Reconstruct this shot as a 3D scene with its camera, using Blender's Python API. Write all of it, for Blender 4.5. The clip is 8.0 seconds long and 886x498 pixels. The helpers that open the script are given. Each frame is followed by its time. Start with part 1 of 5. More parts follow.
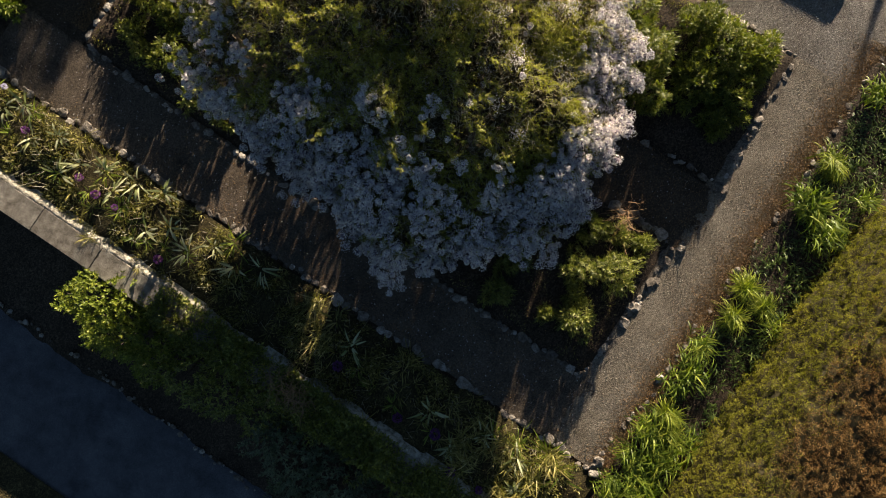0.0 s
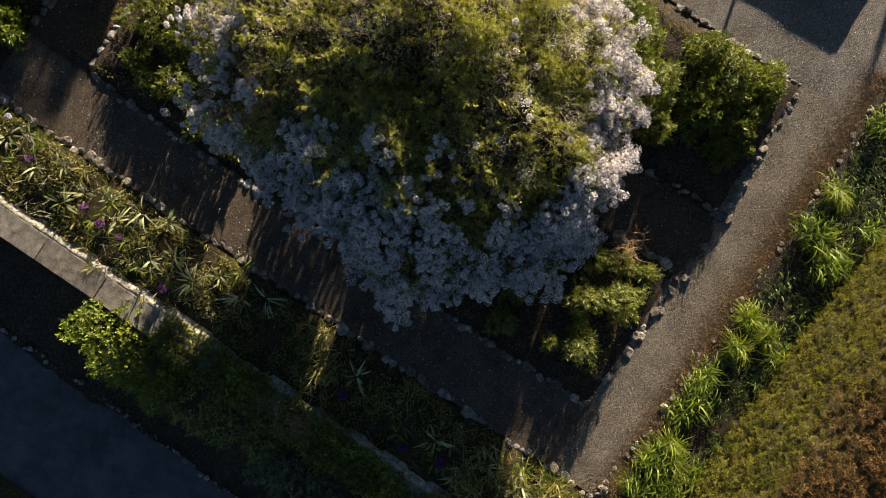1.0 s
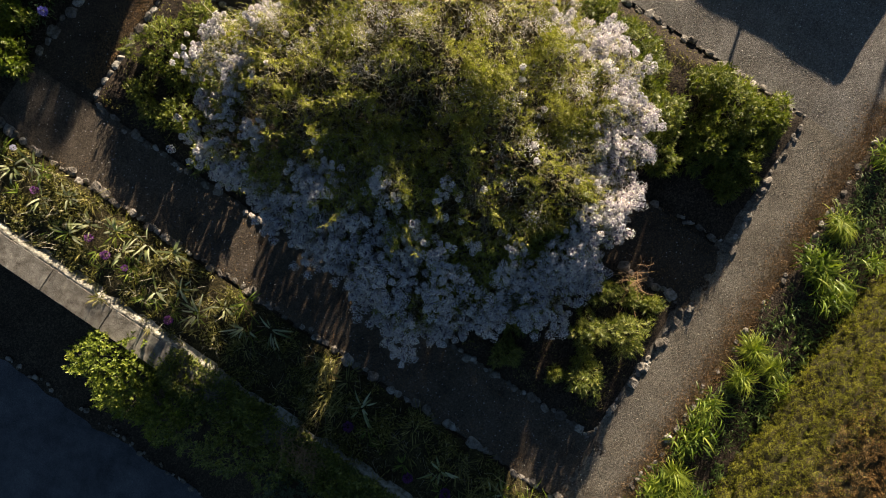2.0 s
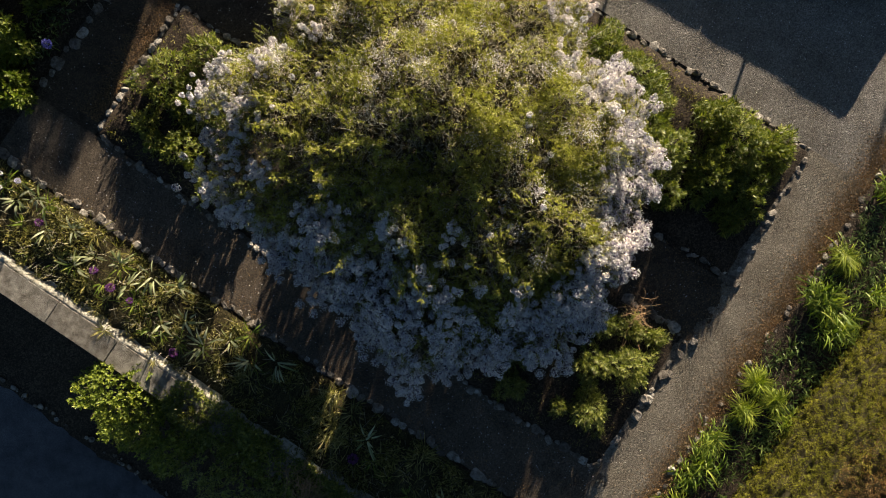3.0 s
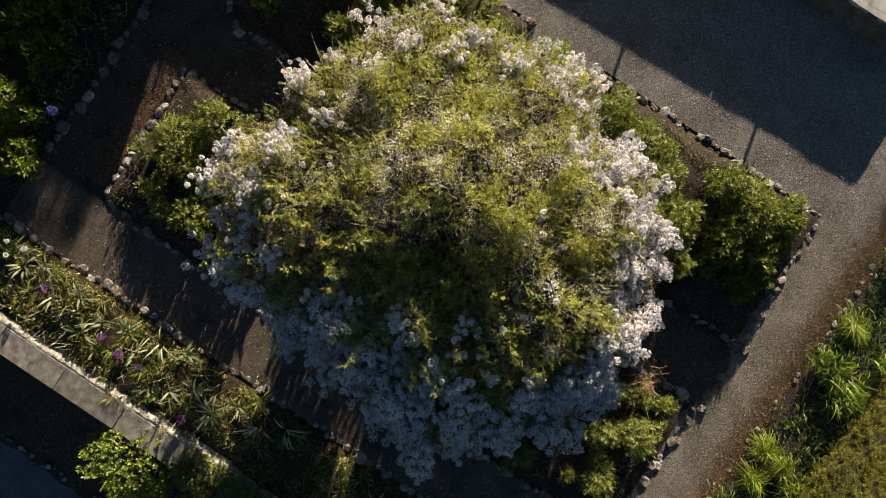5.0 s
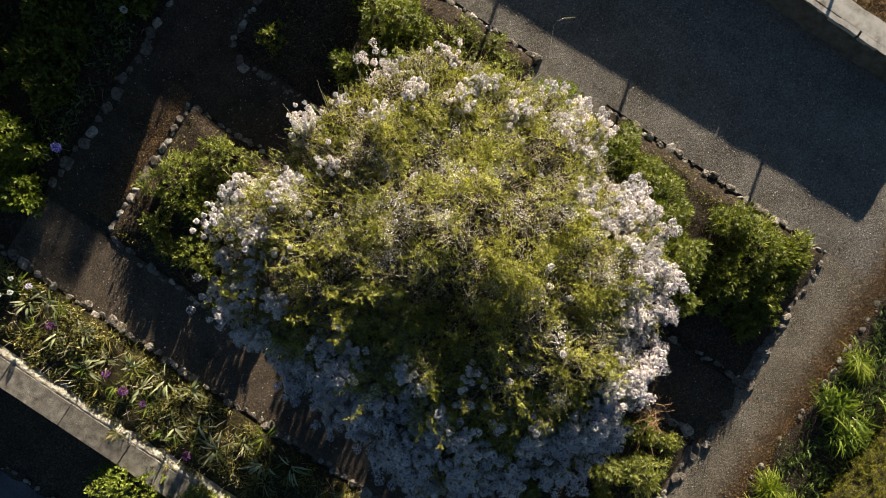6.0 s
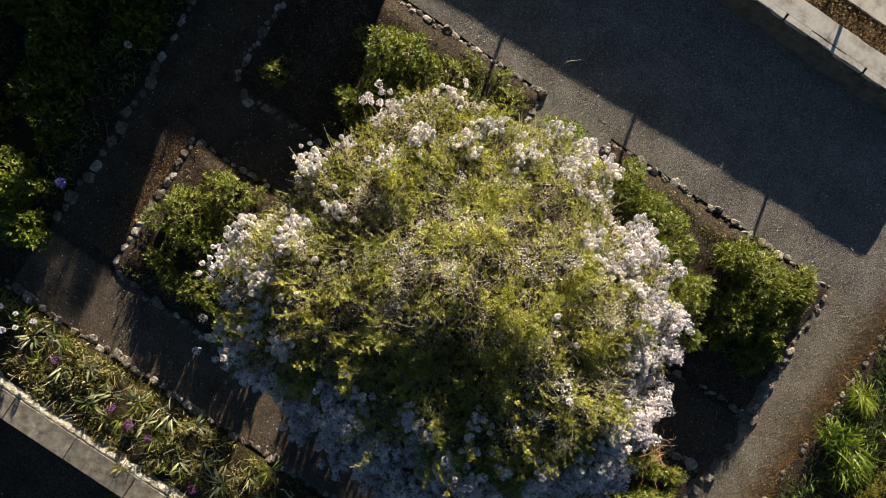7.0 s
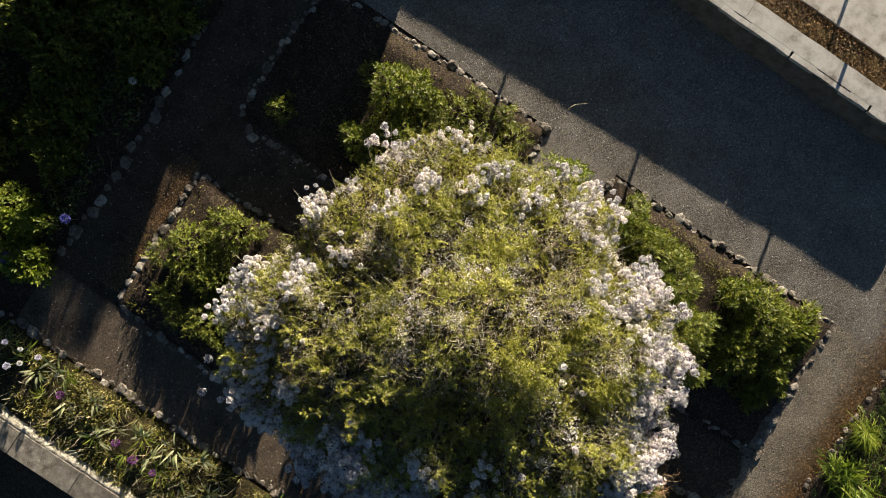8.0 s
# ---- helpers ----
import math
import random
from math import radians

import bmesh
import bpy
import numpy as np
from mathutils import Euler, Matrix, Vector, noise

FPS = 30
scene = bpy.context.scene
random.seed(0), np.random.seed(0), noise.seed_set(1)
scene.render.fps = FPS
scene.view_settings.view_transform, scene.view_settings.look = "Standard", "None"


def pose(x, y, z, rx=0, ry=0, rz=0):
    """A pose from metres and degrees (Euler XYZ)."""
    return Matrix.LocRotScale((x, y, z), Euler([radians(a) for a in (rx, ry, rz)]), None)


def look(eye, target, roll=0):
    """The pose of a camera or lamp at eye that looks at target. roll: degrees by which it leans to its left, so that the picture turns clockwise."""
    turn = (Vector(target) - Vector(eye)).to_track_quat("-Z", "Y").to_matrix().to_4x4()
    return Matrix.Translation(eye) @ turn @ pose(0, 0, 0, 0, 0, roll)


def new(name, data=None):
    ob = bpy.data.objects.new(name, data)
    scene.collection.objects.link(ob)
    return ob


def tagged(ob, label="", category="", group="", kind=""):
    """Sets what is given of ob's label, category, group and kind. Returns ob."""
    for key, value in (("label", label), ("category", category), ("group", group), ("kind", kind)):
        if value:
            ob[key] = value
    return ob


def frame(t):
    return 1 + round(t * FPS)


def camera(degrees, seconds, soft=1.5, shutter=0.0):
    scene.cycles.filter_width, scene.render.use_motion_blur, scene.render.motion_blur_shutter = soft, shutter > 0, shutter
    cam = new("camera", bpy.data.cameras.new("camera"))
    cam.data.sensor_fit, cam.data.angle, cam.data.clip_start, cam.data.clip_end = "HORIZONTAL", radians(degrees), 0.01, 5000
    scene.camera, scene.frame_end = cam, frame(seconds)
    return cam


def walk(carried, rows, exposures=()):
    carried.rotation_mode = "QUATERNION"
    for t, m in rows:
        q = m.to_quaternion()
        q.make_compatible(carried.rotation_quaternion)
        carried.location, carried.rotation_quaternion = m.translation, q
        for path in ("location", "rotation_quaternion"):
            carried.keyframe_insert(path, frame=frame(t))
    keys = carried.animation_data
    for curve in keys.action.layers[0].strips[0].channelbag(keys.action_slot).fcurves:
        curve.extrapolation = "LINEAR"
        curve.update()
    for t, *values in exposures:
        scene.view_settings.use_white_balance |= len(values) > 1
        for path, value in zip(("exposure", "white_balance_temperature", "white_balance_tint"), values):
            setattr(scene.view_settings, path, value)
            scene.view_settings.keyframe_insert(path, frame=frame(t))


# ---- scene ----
cam = camera(73.8, 8.0, soft=1.05)
# seconds, eye in metres, turn in degrees
ROWS = [
    (0.0, 2.884, -2.964, 12.688, 1.731, 0.512, 33.639),
    (0.5, 2.636, -2.737, 12.707, 1.556, 0.382, 33.640),
    (1.0, 2.376, -2.438, 12.723, 1.323, 0.381, 33.661),
    (1.5, 2.122, -2.170, 12.738, 1.138, 0.337, 33.664),
    (3.0, 1.311, -1.273, 12.788, 0.464, 0.224, 33.714),
    (3.5, 1.066, -0.987, 12.793, 0.223, 0.196, 33.731),
    (4.0, 0.764, -0.640, 12.783, -0.147, 0.147, 33.768),
    (4.5, 0.510, -0.355, 12.767, -0.265, 0.133, 33.787),
    (6.0, -0.383, 0.649, 12.711, -0.989, 0.045, 33.857),
    (6.5, -0.652, 0.963, 12.712, -1.280, 0.021, 33.885),
    (7.0, -0.933, 1.252, 12.706, -1.306, -0.043, 33.912),
    (7.5, -1.195, 1.573, 12.705, -1.509, -0.019, 33.943),
    (8.0, -1.470, 1.855, 12.695, -1.494, -0.102, 34.000),
]
walk(cam, [(t, pose(x, y, z, rx, ry, rz)) for t, x, y, z, rx, ry, rz in ROWS],
     exposures=[(0.0, 1.85, 6850, 14), (3.0, 1.82, 6650, 11.5), (8.0, 1.77, 6480, 10.5)])

# ---- world, sun, exposure ----
SUN_UP = 9.65                     # degrees over the horizon
SHADE = Vector((0.258, -0.966))   # the way the shadows fall on the ground
world = bpy.data.worlds.new("sky")
scene.world = world
world.use_nodes = True
sky_nodes = world.node_tree.nodes
sky_tex = sky_nodes.new("ShaderNodeTexSky")
sky_tex.sky_type = 'NISHITA'
sky_tex.sun_disc = False
sky_tex.ozone_density = 2.8
sky_tex.dust_density = 0.4
sky_tex.sun_elevation = radians(SUN_UP)
sky_tex.sun_rotation = math.atan2(-SHADE.x, -SHADE.y)
world.node_tree.links.new(sky_tex.outputs[0], sky_nodes["Background"].inputs[0])
sky_nodes["Background"].inputs[1].default_value = 0.0255
sun_data = bpy.data.lights.new("sun", 'SUN')
sun_data.energy = 5.0
sun_data.angle = radians(0.53)
sun_data.color = (1.0, 0.86, 0.66)
sun = new("sun", sun_data)
sun.matrix_world = look((-20, 75, 14), (-20 + SHADE.x, 75 + SHADE.y, 14 - math.tan(radians(SUN_UP))))


# ---- materials ----
def nodes_of(name):
    m = bpy.data.materials.new(name)
    m.use_nodes = True
    t = m.node_tree
    return m, t, t.nodes, t.links, t.nodes["Principled BSDF"]


def ramp(n, stops):
    r = n.new("ShaderNodeValToRGB")
    while len(r.color_ramp.elements) < len(stops):
        r.color_ramp.elements.new(0.5)
    for e, (p, c) in zip(r.color_ramp.elements, stops):
        e.position, e.color = p, (*c, 1)
    return r


def ground_mat(name, fine, coarse, fine_scale, coarse_scale, bump, rough=0.95, pebbly=False, trodden=None):
    """A loose surface: fine grains of three tones, large stains over them, and a grain relief. trodden: grains of a second surface
    that is carried in raggedly from the west, up to about x = 7."""
    m, t, n, l, b = nodes_of(name)
    co = n.new("ShaderNodeNewGeometry")
    v = n.new("ShaderNodeTexVoronoi")
    v.inputs["Scale"].default_value = fine_scale
    l.new(co.outputs["Position"], v.inputs["Vector"])
    fr = ramp(n, fine)
    l.new(v.outputs["Color"], fr.inputs[0])
    no = n.new("ShaderNodeTexNoise")
    no.inputs["Scale"].default_value = coarse_scale
    no.inputs["Detail"].default_value = 6
    no.inputs["Roughness"].default_value = 0.65
    l.new(co.outputs["Position"], no.inputs["Vector"])
    cr = ramp(n, coarse)
    l.new(no.outputs["Fac"], cr.inputs[0])
    mx = n.new("ShaderNodeMix")
    mx.data_type, mx.blend_type = 'RGBA', 'MULTIPLY'
    mx.inputs[0].default_value = 1.0
    l.new(fr.outputs[0], mx.inputs[6])
    l.new(cr.outputs[0], mx.inputs[7])
    tone = mx.outputs[2]
    if trodden:
        er = ramp(n, trodden)
        l.new(v.outputs["Color"], er.inputs[0])
        xyz = n.new("ShaderNodeSeparateXYZ")
        l.new(co.outputs["Position"], xyz.inputs[0])
        way = n.new("ShaderNodeMapRange")
        way.inputs["From Min"].default_value, way.inputs["From Max"].default_value = 6.55, 7.25
        l.new(xyz.outputs["X"], way.inputs["Value"])
        rag = n.new("ShaderNodeTexNoise")
        rag.inputs["Scale"].default_value, rag.inputs["Detail"].default_value = 4.0, 8
        l.new(co.outputs["Position"], rag.inputs["Vector"])
        both = n.new("ShaderNodeMath")
        both.operation = 'MULTIPLY_ADD'
        both.inputs[1].default_value = 1.3
        l.new(rag.outputs["Fac"], both.inputs[0])
        l.new(way.outputs[0], both.inputs[2])
        cut = ramp(n, [(0.75, (0, 0, 0)), (1.0, (1, 1, 1))])
        l.new(both.outputs[0], cut.inputs[0])
        mt = n.new("ShaderNodeMix")
        mt.data_type = 'RGBA'
        l.new(cut.outputs[0], mt.inputs[0])
        l.new(er.outputs[0], mt.inputs[6])
        l.new(tone, mt.inputs[7])
        tone = mt.outputs[2]
    l.new(tone, b.inputs["Base Color"])
    b.inputs["Roughness"].default_value = rough
    b.inputs["Specular IOR Level"].default_value = 0.25
    n2 = n.new("ShaderNodeTexNoise")
    n2.inputs["Scale"].default_value = fine_scale * 0.8
    n2.inputs["Detail"].default_value = 5
    l.new(co.outputs["Position"], n2.inputs["Vector"])
    bp = n.new("ShaderNodeBump")
    bp.inputs["Strength"].default_value = bump
    bp.inputs["Distance"].default_value = 0.02
    if pebbly:
        bp.invert = True
        bp.inputs["Distance"].default_value = 0.012
        l.new(v.outputs["Distance"], bp.inputs["Height"])
    else:
        l.new(n2.outputs["Fac"], bp.inputs["Height"])
    l.new(bp.outputs[0], b.inputs["Normal"])
    return m


def leaf_mat(name, stops, rough=0.5, through_light=0.3, tint=(0.9, 1.0, 0.35), gloss=0.35):
    """Leaves, each of its own tone, that let a part of the light through."""
    m, t, n, l, b = nodes_of(name)
    g = n.new("ShaderNodeNewGeometry")
    r = ramp(n, stops)
    l.new(g.outputs["Random Per Island"], r.inputs[0])
    no = n.new("ShaderNodeTexNoise")
    no.inputs["Scale"].default_value = 2.2
    no.inputs["Detail"].default_value = 3
    l.new(g.outputs["Position"], no.inputs["Vector"])
    nr = ramp(n, [(0.3, (0.72, 0.75, 0.72)), (0.7, (1.2, 1.15, 1.0))])
    l.new(no.outputs["Fac"], nr.inputs[0])
    mx = n.new("ShaderNodeMix")
    mx.data_type, mx.blend_type = 'RGBA', 'MULTIPLY'
    mx.inputs[0].default_value = 1.0
    l.new(r.outputs[0], mx.inputs[6])
    l.new(nr.outputs[0], mx.inputs[7])
    l.new(mx.outputs[2], b.inputs["Base Color"])
    b.inputs["Roughness"].default_value = rough
    b.inputs["Specular IOR Level"].default_value = gloss
    tr = n.new("ShaderNodeBsdfTranslucent")
    tm = n.new("ShaderNodeMix")
    tm.data_type, tm.blend_type = 'RGBA', 'MULTIPLY'
    tm.inputs[0].default_value = 1.0
    l.new(mx.outputs[2], tm.inputs[6])
    tm.inputs[7].default_value = (*tint, 1)
    l.new(tm.outputs[2], tr.inputs["Color"])
    ms = n.new("ShaderNodeMixShader")
    ms.inputs[0].default_value = through_light
    l.new(b.outputs[0], ms.inputs[1])
    l.new(tr.outputs[0], ms.inputs[2])
    l.new(ms.outputs[0], n["Material Output"].inputs["Surface"])
    return m


def piece_mat(name, stops, noise_scale, stain, rough=0.85, bump=0.5, bump_scale=30.0):
    """Stone and masonry: a tone for each piece, stains, and a rough relief."""
    m, t, n, l, b = nodes_of(name)
    oi = n.new("ShaderNodeObjectInfo")
    r = ramp(n, stops)
    l.new(oi.outputs["Random"], r.inputs[0])
    g = n.new("ShaderNodeNewGeometry")
    no = n.new("ShaderNodeTexNoise")
    no.inputs["Scale"].default_value = noise_scale
    no.inputs["Detail"].default_value = 7
    no.inputs["Roughness"].default_value = 0.7
    l.new(g.outputs["Position"], no.inputs["Vector"])
    sr = ramp(n, stain)
    l.new(no.outputs["Fac"], sr.inputs[0])
    mx = n.new("ShaderNodeMix")
    mx.data_type, mx.blend_type = 'RGBA', 'MULTIPLY'
    mx.inputs[0].default_value = 1.0
    l.new(r.outputs[0], mx.inputs[6])
    l.new(sr.outputs[0], mx.inputs[7])
    l.new(mx.outputs[2], b.inputs["Base Color"])
    b.inputs["Roughness"].default_value = rough
    b.inputs["Specular IOR Level"].default_value = 0.3
    n2 = n.new("ShaderNodeTexNoise")
    n2.inputs["Scale"].default_value = bump_scale
    n2.inputs["Detail"].default_value = 8
    l.new(g.outputs["Position"], n2.inputs["Vector"])
    bp = n.new("ShaderNodeBump")
    bp.inputs["Strength"].default_value = bump
    bp.inputs["Distance"].default_value = 0.03
    l.new(n2.outputs["Fac"], bp.inputs["Height"])
    l.new(bp.outputs[0], b.inputs["Normal"])
    return m


EARTH_GRAINS = [(0.1, (0.046, 0.038, 0.03)), (0.5, (0.098, 0.082, 0.065)), (0.95, (0.18, 0.155, 0.125))]
GRAVEL_GRAINS = [(0.1, (0.11, 0.098, 0.08)), (0.5, (0.195, 0.178, 0.147)), (0.9, (0.32, 0.29, 0.24))]
GRAVEL_STAINS = [(0.3, (0.66, 0.62, 0.57)), (0.65, (1.02, 1.0, 0.98))]
GRAVEL = ground_mat("gravel", GRAVEL_GRAINS, GRAVEL_STAINS, 48, 1.3, 0.6, pebbly=True)
FORECOURT = ground_mat("grey_gravel", [(0.1, (0.1, 0.094, 0.086)), (0.5, (0.176, 0.168, 0.156)), (0.9, (0.295, 0.282, 0.26))], GRAVEL_STAINS, 48, 1.3, 0.7, pebbly=True)
# Browner than EARTH, and darkened to stand for shade on these two paths
SHADED_EARTH = ground_mat("shade_toned_earth", [(0.1, (0.03, 0.024, 0.018)), (0.5, (0.064, 0.051, 0.038)), (0.95, (0.13, 0.104, 0.078))],
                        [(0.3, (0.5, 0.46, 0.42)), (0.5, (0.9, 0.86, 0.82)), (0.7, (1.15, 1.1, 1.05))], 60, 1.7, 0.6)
TRODDEN = ground_mat("trodden_gravel", GRAVEL_GRAINS, GRAVEL_STAINS, 48, 1.3, 0.6, pebbly=True, trodden=EARTH_GRAINS)
EARTH = ground_mat("earth_path", EARTH_GRAINS, [(0.3, (0.5, 0.46, 0.42)), (0.5, (0.9, 0.86, 0.82)), (0.7, (1.15, 1.1, 1.05))], 60, 1.7, 0.5)
PEBBLE = leaf_mat("pebble", [(0.0, (0.1, 0.086, 0.07)), (0.5, (0.19, 0.168, 0.138)), (0.9, (0.31, 0.28, 0.235)), (1.0, (0.62, 0.6, 0.57))], 0.8, 0.0)
SOIL = ground_mat("soil", [(0.1, (0.017, 0.013, 0.01)), (0.5, (0.04, 0.031, 0.023)), (0.95, (0.11, 0.086, 0.062))],
                  [(0.3, (0.5, 0.45, 0.4)), (0.7, (1.1, 1.05, 1.0))], 40, 1.6, 1.0)
TURF = ground_mat("mossy_soil", [(0.1, (0.02, 0.017, 0.009)), (0.5, (0.052, 0.044, 0.021)), (0.95, (0.13, 0.105, 0.052))],
                  [(0.35, (0.45, 0.42, 0.36)), (0.65, (1.15, 1.15, 0.95))], 45, 2.6, 0.9)
ASPHALT = ground_mat("asphalt", [(0.1, (0.07, 0.075, 0.085)), (0.5, (0.105, 0.111, 0.124)), (0.95, (0.16, 0.167, 0.18))],
                     [(0.3, (0.5, 0.5, 0.53)), (0.7, (1.15, 1.15, 1.15))], 90, 1.7, 0.3)
CONCRETE = ground_mat("pale_concrete", [(0.1, (0.44, 0.435, 0.415)), (0.5, (0.5, 0.495, 0.475)), (0.95, (0.57, 0.56, 0.54))],
                      [(0.3, (0.4, 0.38, 0.35)), (0.42, (0.75, 0.73, 0.7)), (0.55, (0.97, 0.96, 0.94)), (0.75, (1.05, 1.05, 1.05))], 120, 3.1, 0.12, 0.85)
LITTER = ground_mat("leaf_litter", [(0.1, (0.05, 0.033, 0.018)), (0.5, (0.085, 0.06, 0.034)), (0.95, (0.14, 0.1, 0.06))],
                    [(0.3, (0.55, 0.55, 0.4)), (0.5, (1.0, 1.0, 0.9)), (0.68, (1.2, 1.35, 0.8))], 70, 2.6, 0.7)
STONE = piece_mat("limestone", [(0.0, (0.13, 0.115, 0.1)), (0.6, (0.26, 0.235, 0.205)), (1.0, (0.47, 0.44, 0.4))],
                  13, [(0.36, (0.3, 0.28, 0.25)), (0.6, (1.1, 1.1, 1.1))], 0.9, 0.9, 45)
SLAB = piece_mat("coping_slab", [(0.0, (0.245, 0.228, 0.2)), (1.0, (0.3, 0.28, 0.247))],
                 5.5, [(0.33, (0.35, 0.33, 0.3)), (0.48, (0.72, 0.7, 0.67)), (0.6, (1.0, 1.0, 0.97)), (0.7, (1.45, 1.43, 1.3))], 0.9, 0.4, 70)
MORTAR = piece_mat("rough_mortar", [(0.0, (0.36, 0.34, 0.29)), (1.0, (0.42, 0.4, 0.35))],
                   9, [(0.36, (0.3, 0.29, 0.24)), (0.58, (1.15, 1.15, 1.12))], 0.9, 0.9, 26)
RUBBLE = piece_mat("wall_rubble", [(0.0, (0.13, 0.12, 0.105)), (1.0, (0.2, 0.185, 0.16))],
                   5, [(0.33, (0.45, 0.44, 0.42)), (0.6, (1.05, 1.05, 1.05))], 0.9, 0.8, 14)
BARK = piece_mat("bark", [(0.0, (0.13, 0.1, 0.075)), (1.0, (0.2, 0.16, 0.12))],
                 12, [(0.35, (0.5, 0.5, 0.5)), (0.65, (1.15, 1.15, 1.15))], 0.9, 0.8, 40)
TWIG = leaf_mat("twig", [(0.0, (0.24, 0.21, 0.16)), (1.0, (0.5, 0.47, 0.39))], 0.8, 0.0)
DRY_WOOD = leaf_mat("dry_branch", [(0.0, (0.2, 0.12, 0.07)), (1.0, (0.36, 0.24, 0.15))], 0.8, 0.0)
METAL = piece_mat("dark_metal", [(0.0, (0.035, 0.035, 0.035)), (1.0, (0.05, 0.05, 0.05))],
                  9, [(0.3, (0.7, 0.7, 0.7)), (0.7, (1.1, 1.0, 0.9))], 0.6, 0.1)
WIS_LEAF = leaf_mat("wisteria_leaf", [(0.0, (0.185, 0.195, 0.042)), (0.5, (0.305, 0.315, 0.066)), (0.85, (0.4, 0.405, 0.1)), (1.0, (0.48, 0.465, 0.2))], 0.6, 0.32, (0.94, 1.0, 0.32), 0.2)
# Darker leaf copy, with the shade inside the crown put into its colour
WIS_SHADED = leaf_mat("wisteria_shaded_leaf", [(0.0, (0.038, 0.032, 0.015)), (0.6, (0.085, 0.07, 0.03)), (1.0, (0.19, 0.145, 0.072))], 0.6, 0.2)
BLOSSOM = leaf_mat("wisteria_blossom", [(0.0, (0.45, 0.42, 0.58)), (0.4, (0.73, 0.71, 0.8)), (1.0, (0.9, 0.88, 0.86))], 0.7, 0.24, (1, 0.97, 1), 0.12)
SHRUB_LEAF = leaf_mat("shrub_leaf", [(0.0, (0.07, 0.098, 0.021)), (0.6, (0.158, 0.19, 0.037)), (1.0, (0.29, 0.3, 0.066))], 0.48, 0.28, gloss=0.32)
OLIVE_LEAF = leaf_mat("olive_shrub_leaf", [(0.0, (0.09, 0.115, 0.028)), (0.6, (0.195, 0.228, 0.05)), (1.0, (0.38, 0.38, 0.1))], 0.42, 0.25, gloss=0.45)
LIME_LEAF = leaf_mat("lime_shrub_leaf", [(0.0, (0.09, 0.13, 0.02)), (0.6, (0.17, 0.22, 0.034)), (1.0, (0.3, 0.33, 0.06))], 0.45, 0.3)
GREY_LEAF = leaf_mat("grey_green_leaf", [(0.0, (0.08, 0.12, 0.085)), (1.0, (0.2, 0.25, 0.175))], 0.5, 0.25)
# Darkened strap leaf: shade between the tall clumps put into the colour
SHADE_LEAF = leaf_mat("shade_toned_leaf", [(0.0, (0.03, 0.058, 0.014)), (0.75, (0.075, 0.12, 0.028)), (1.0, (0.2, 0.26, 0.08))], 0.42, 0.25, gloss=0.5)
# Dark violet tone that paints the shade in the hollow of each bunch
HEART_SHADE = leaf_mat("blossom_hollow_shade", [(0.0, (0.13, 0.115, 0.16)), (1.0, (0.29, 0.26, 0.34))], 0.7, 0.1, (1, 0.9, 1), 0.1)
FADED = leaf_mat("faded_blossom", [(0.0, (0.42, 0.38, 0.33)), (1.0, (0.68, 0.64, 0.6))], 0.7, 0.3, (1, 0.95, 0.9), 0.1)
FOUNTAIN_LEAF = leaf_mat("fountain_leaf", [(0.0, (0.13, 0.19, 0.022)), (0.6, (0.25, 0.31, 0.038)), (1.0, (0.42, 0.45, 0.08))], 0.5, 0.38, gloss=0.4)
STRAP_LEAF = leaf_mat("strap_leaf", [(0.0, (0.085, 0.145, 0.02)), (0.6, (0.18, 0.258, 0.035)), (1.0, (0.36, 0.41, 0.072))], 0.5, 0.38, gloss=0.4)
SILVER_LEAF = leaf_mat("silver_leaf", [(0.0, (0.2, 0.25, 0.1)), (0.5, (0.34, 0.38, 0.2)), (1.0, (0.58, 0.6, 0.42))], 0.42, 0.25)
WEED_LEAF = leaf_mat("weed_leaf", [(0.0, (0.085, 0.09, 0.025)), (0.6, (0.22, 0.205, 0.055)), (0.9, (0.42, 0.37, 0.15)), (1.0, (0.5, 0.45, 0.25))], 0.55, 0.3)
HEDGE_GREEN = leaf_mat("hedge_leaf", [(0.0, (0.125, 0.13, 0.024)), (0.6, (0.21, 0.21, 0.038)), (1.0, (0.31, 0.295, 0.066))], 0.75, 0.4, gloss=0.08)
# Dark shell tone, standing for shade in the gaps between hedge leaves
HEDGE_CORE = leaf_mat("hedge_gap_shade", [(0.0, (0.035, 0.03, 0.012)), (1.0, (0.05, 0.042, 0.016))], 0.8, 0.0)
HEDGE_BROWN = leaf_mat("clipped_hedge_twigs", [(0.0, (0.14, 0.085, 0.04)), (0.6, (0.23, 0.15, 0.07)), (1.0, (0.34, 0.24, 0.12))], 0.75, 0.3, (1.0, 0.8, 0.5), gloss=0.08)
DRY_LEAF = leaf_mat("dry_leaf", [(0.0, (0.12, 0.064, 0.03)), (0.6, (0.24, 0.142, 0.066)), (1.0, (0.33, 0.22, 0.115))], 0.7, 0.1)
PURPLE = leaf_mat("allium_purple", [(0.0, (0.1, 0.03, 0.16)), (1.0, (0.24, 0.08, 0.3))], 0.6, 0.2, (1, 0.7, 1))
BLUE = leaf_mat("blue_petals", [(0.0, (0.08, 0.08, 0.45)), (1.0, (0.25, 0.25, 0.75))], 0.6, 0.2, (0.8, 0.8, 1))
PALE_BLUE = leaf_mat("lilac_blue_petals", [(0.0, (0.38, 0.38, 0.62)), (1.0, (0.62, 0.62, 0.8))], 0.6, 0.2, (0.95, 0.95, 1))
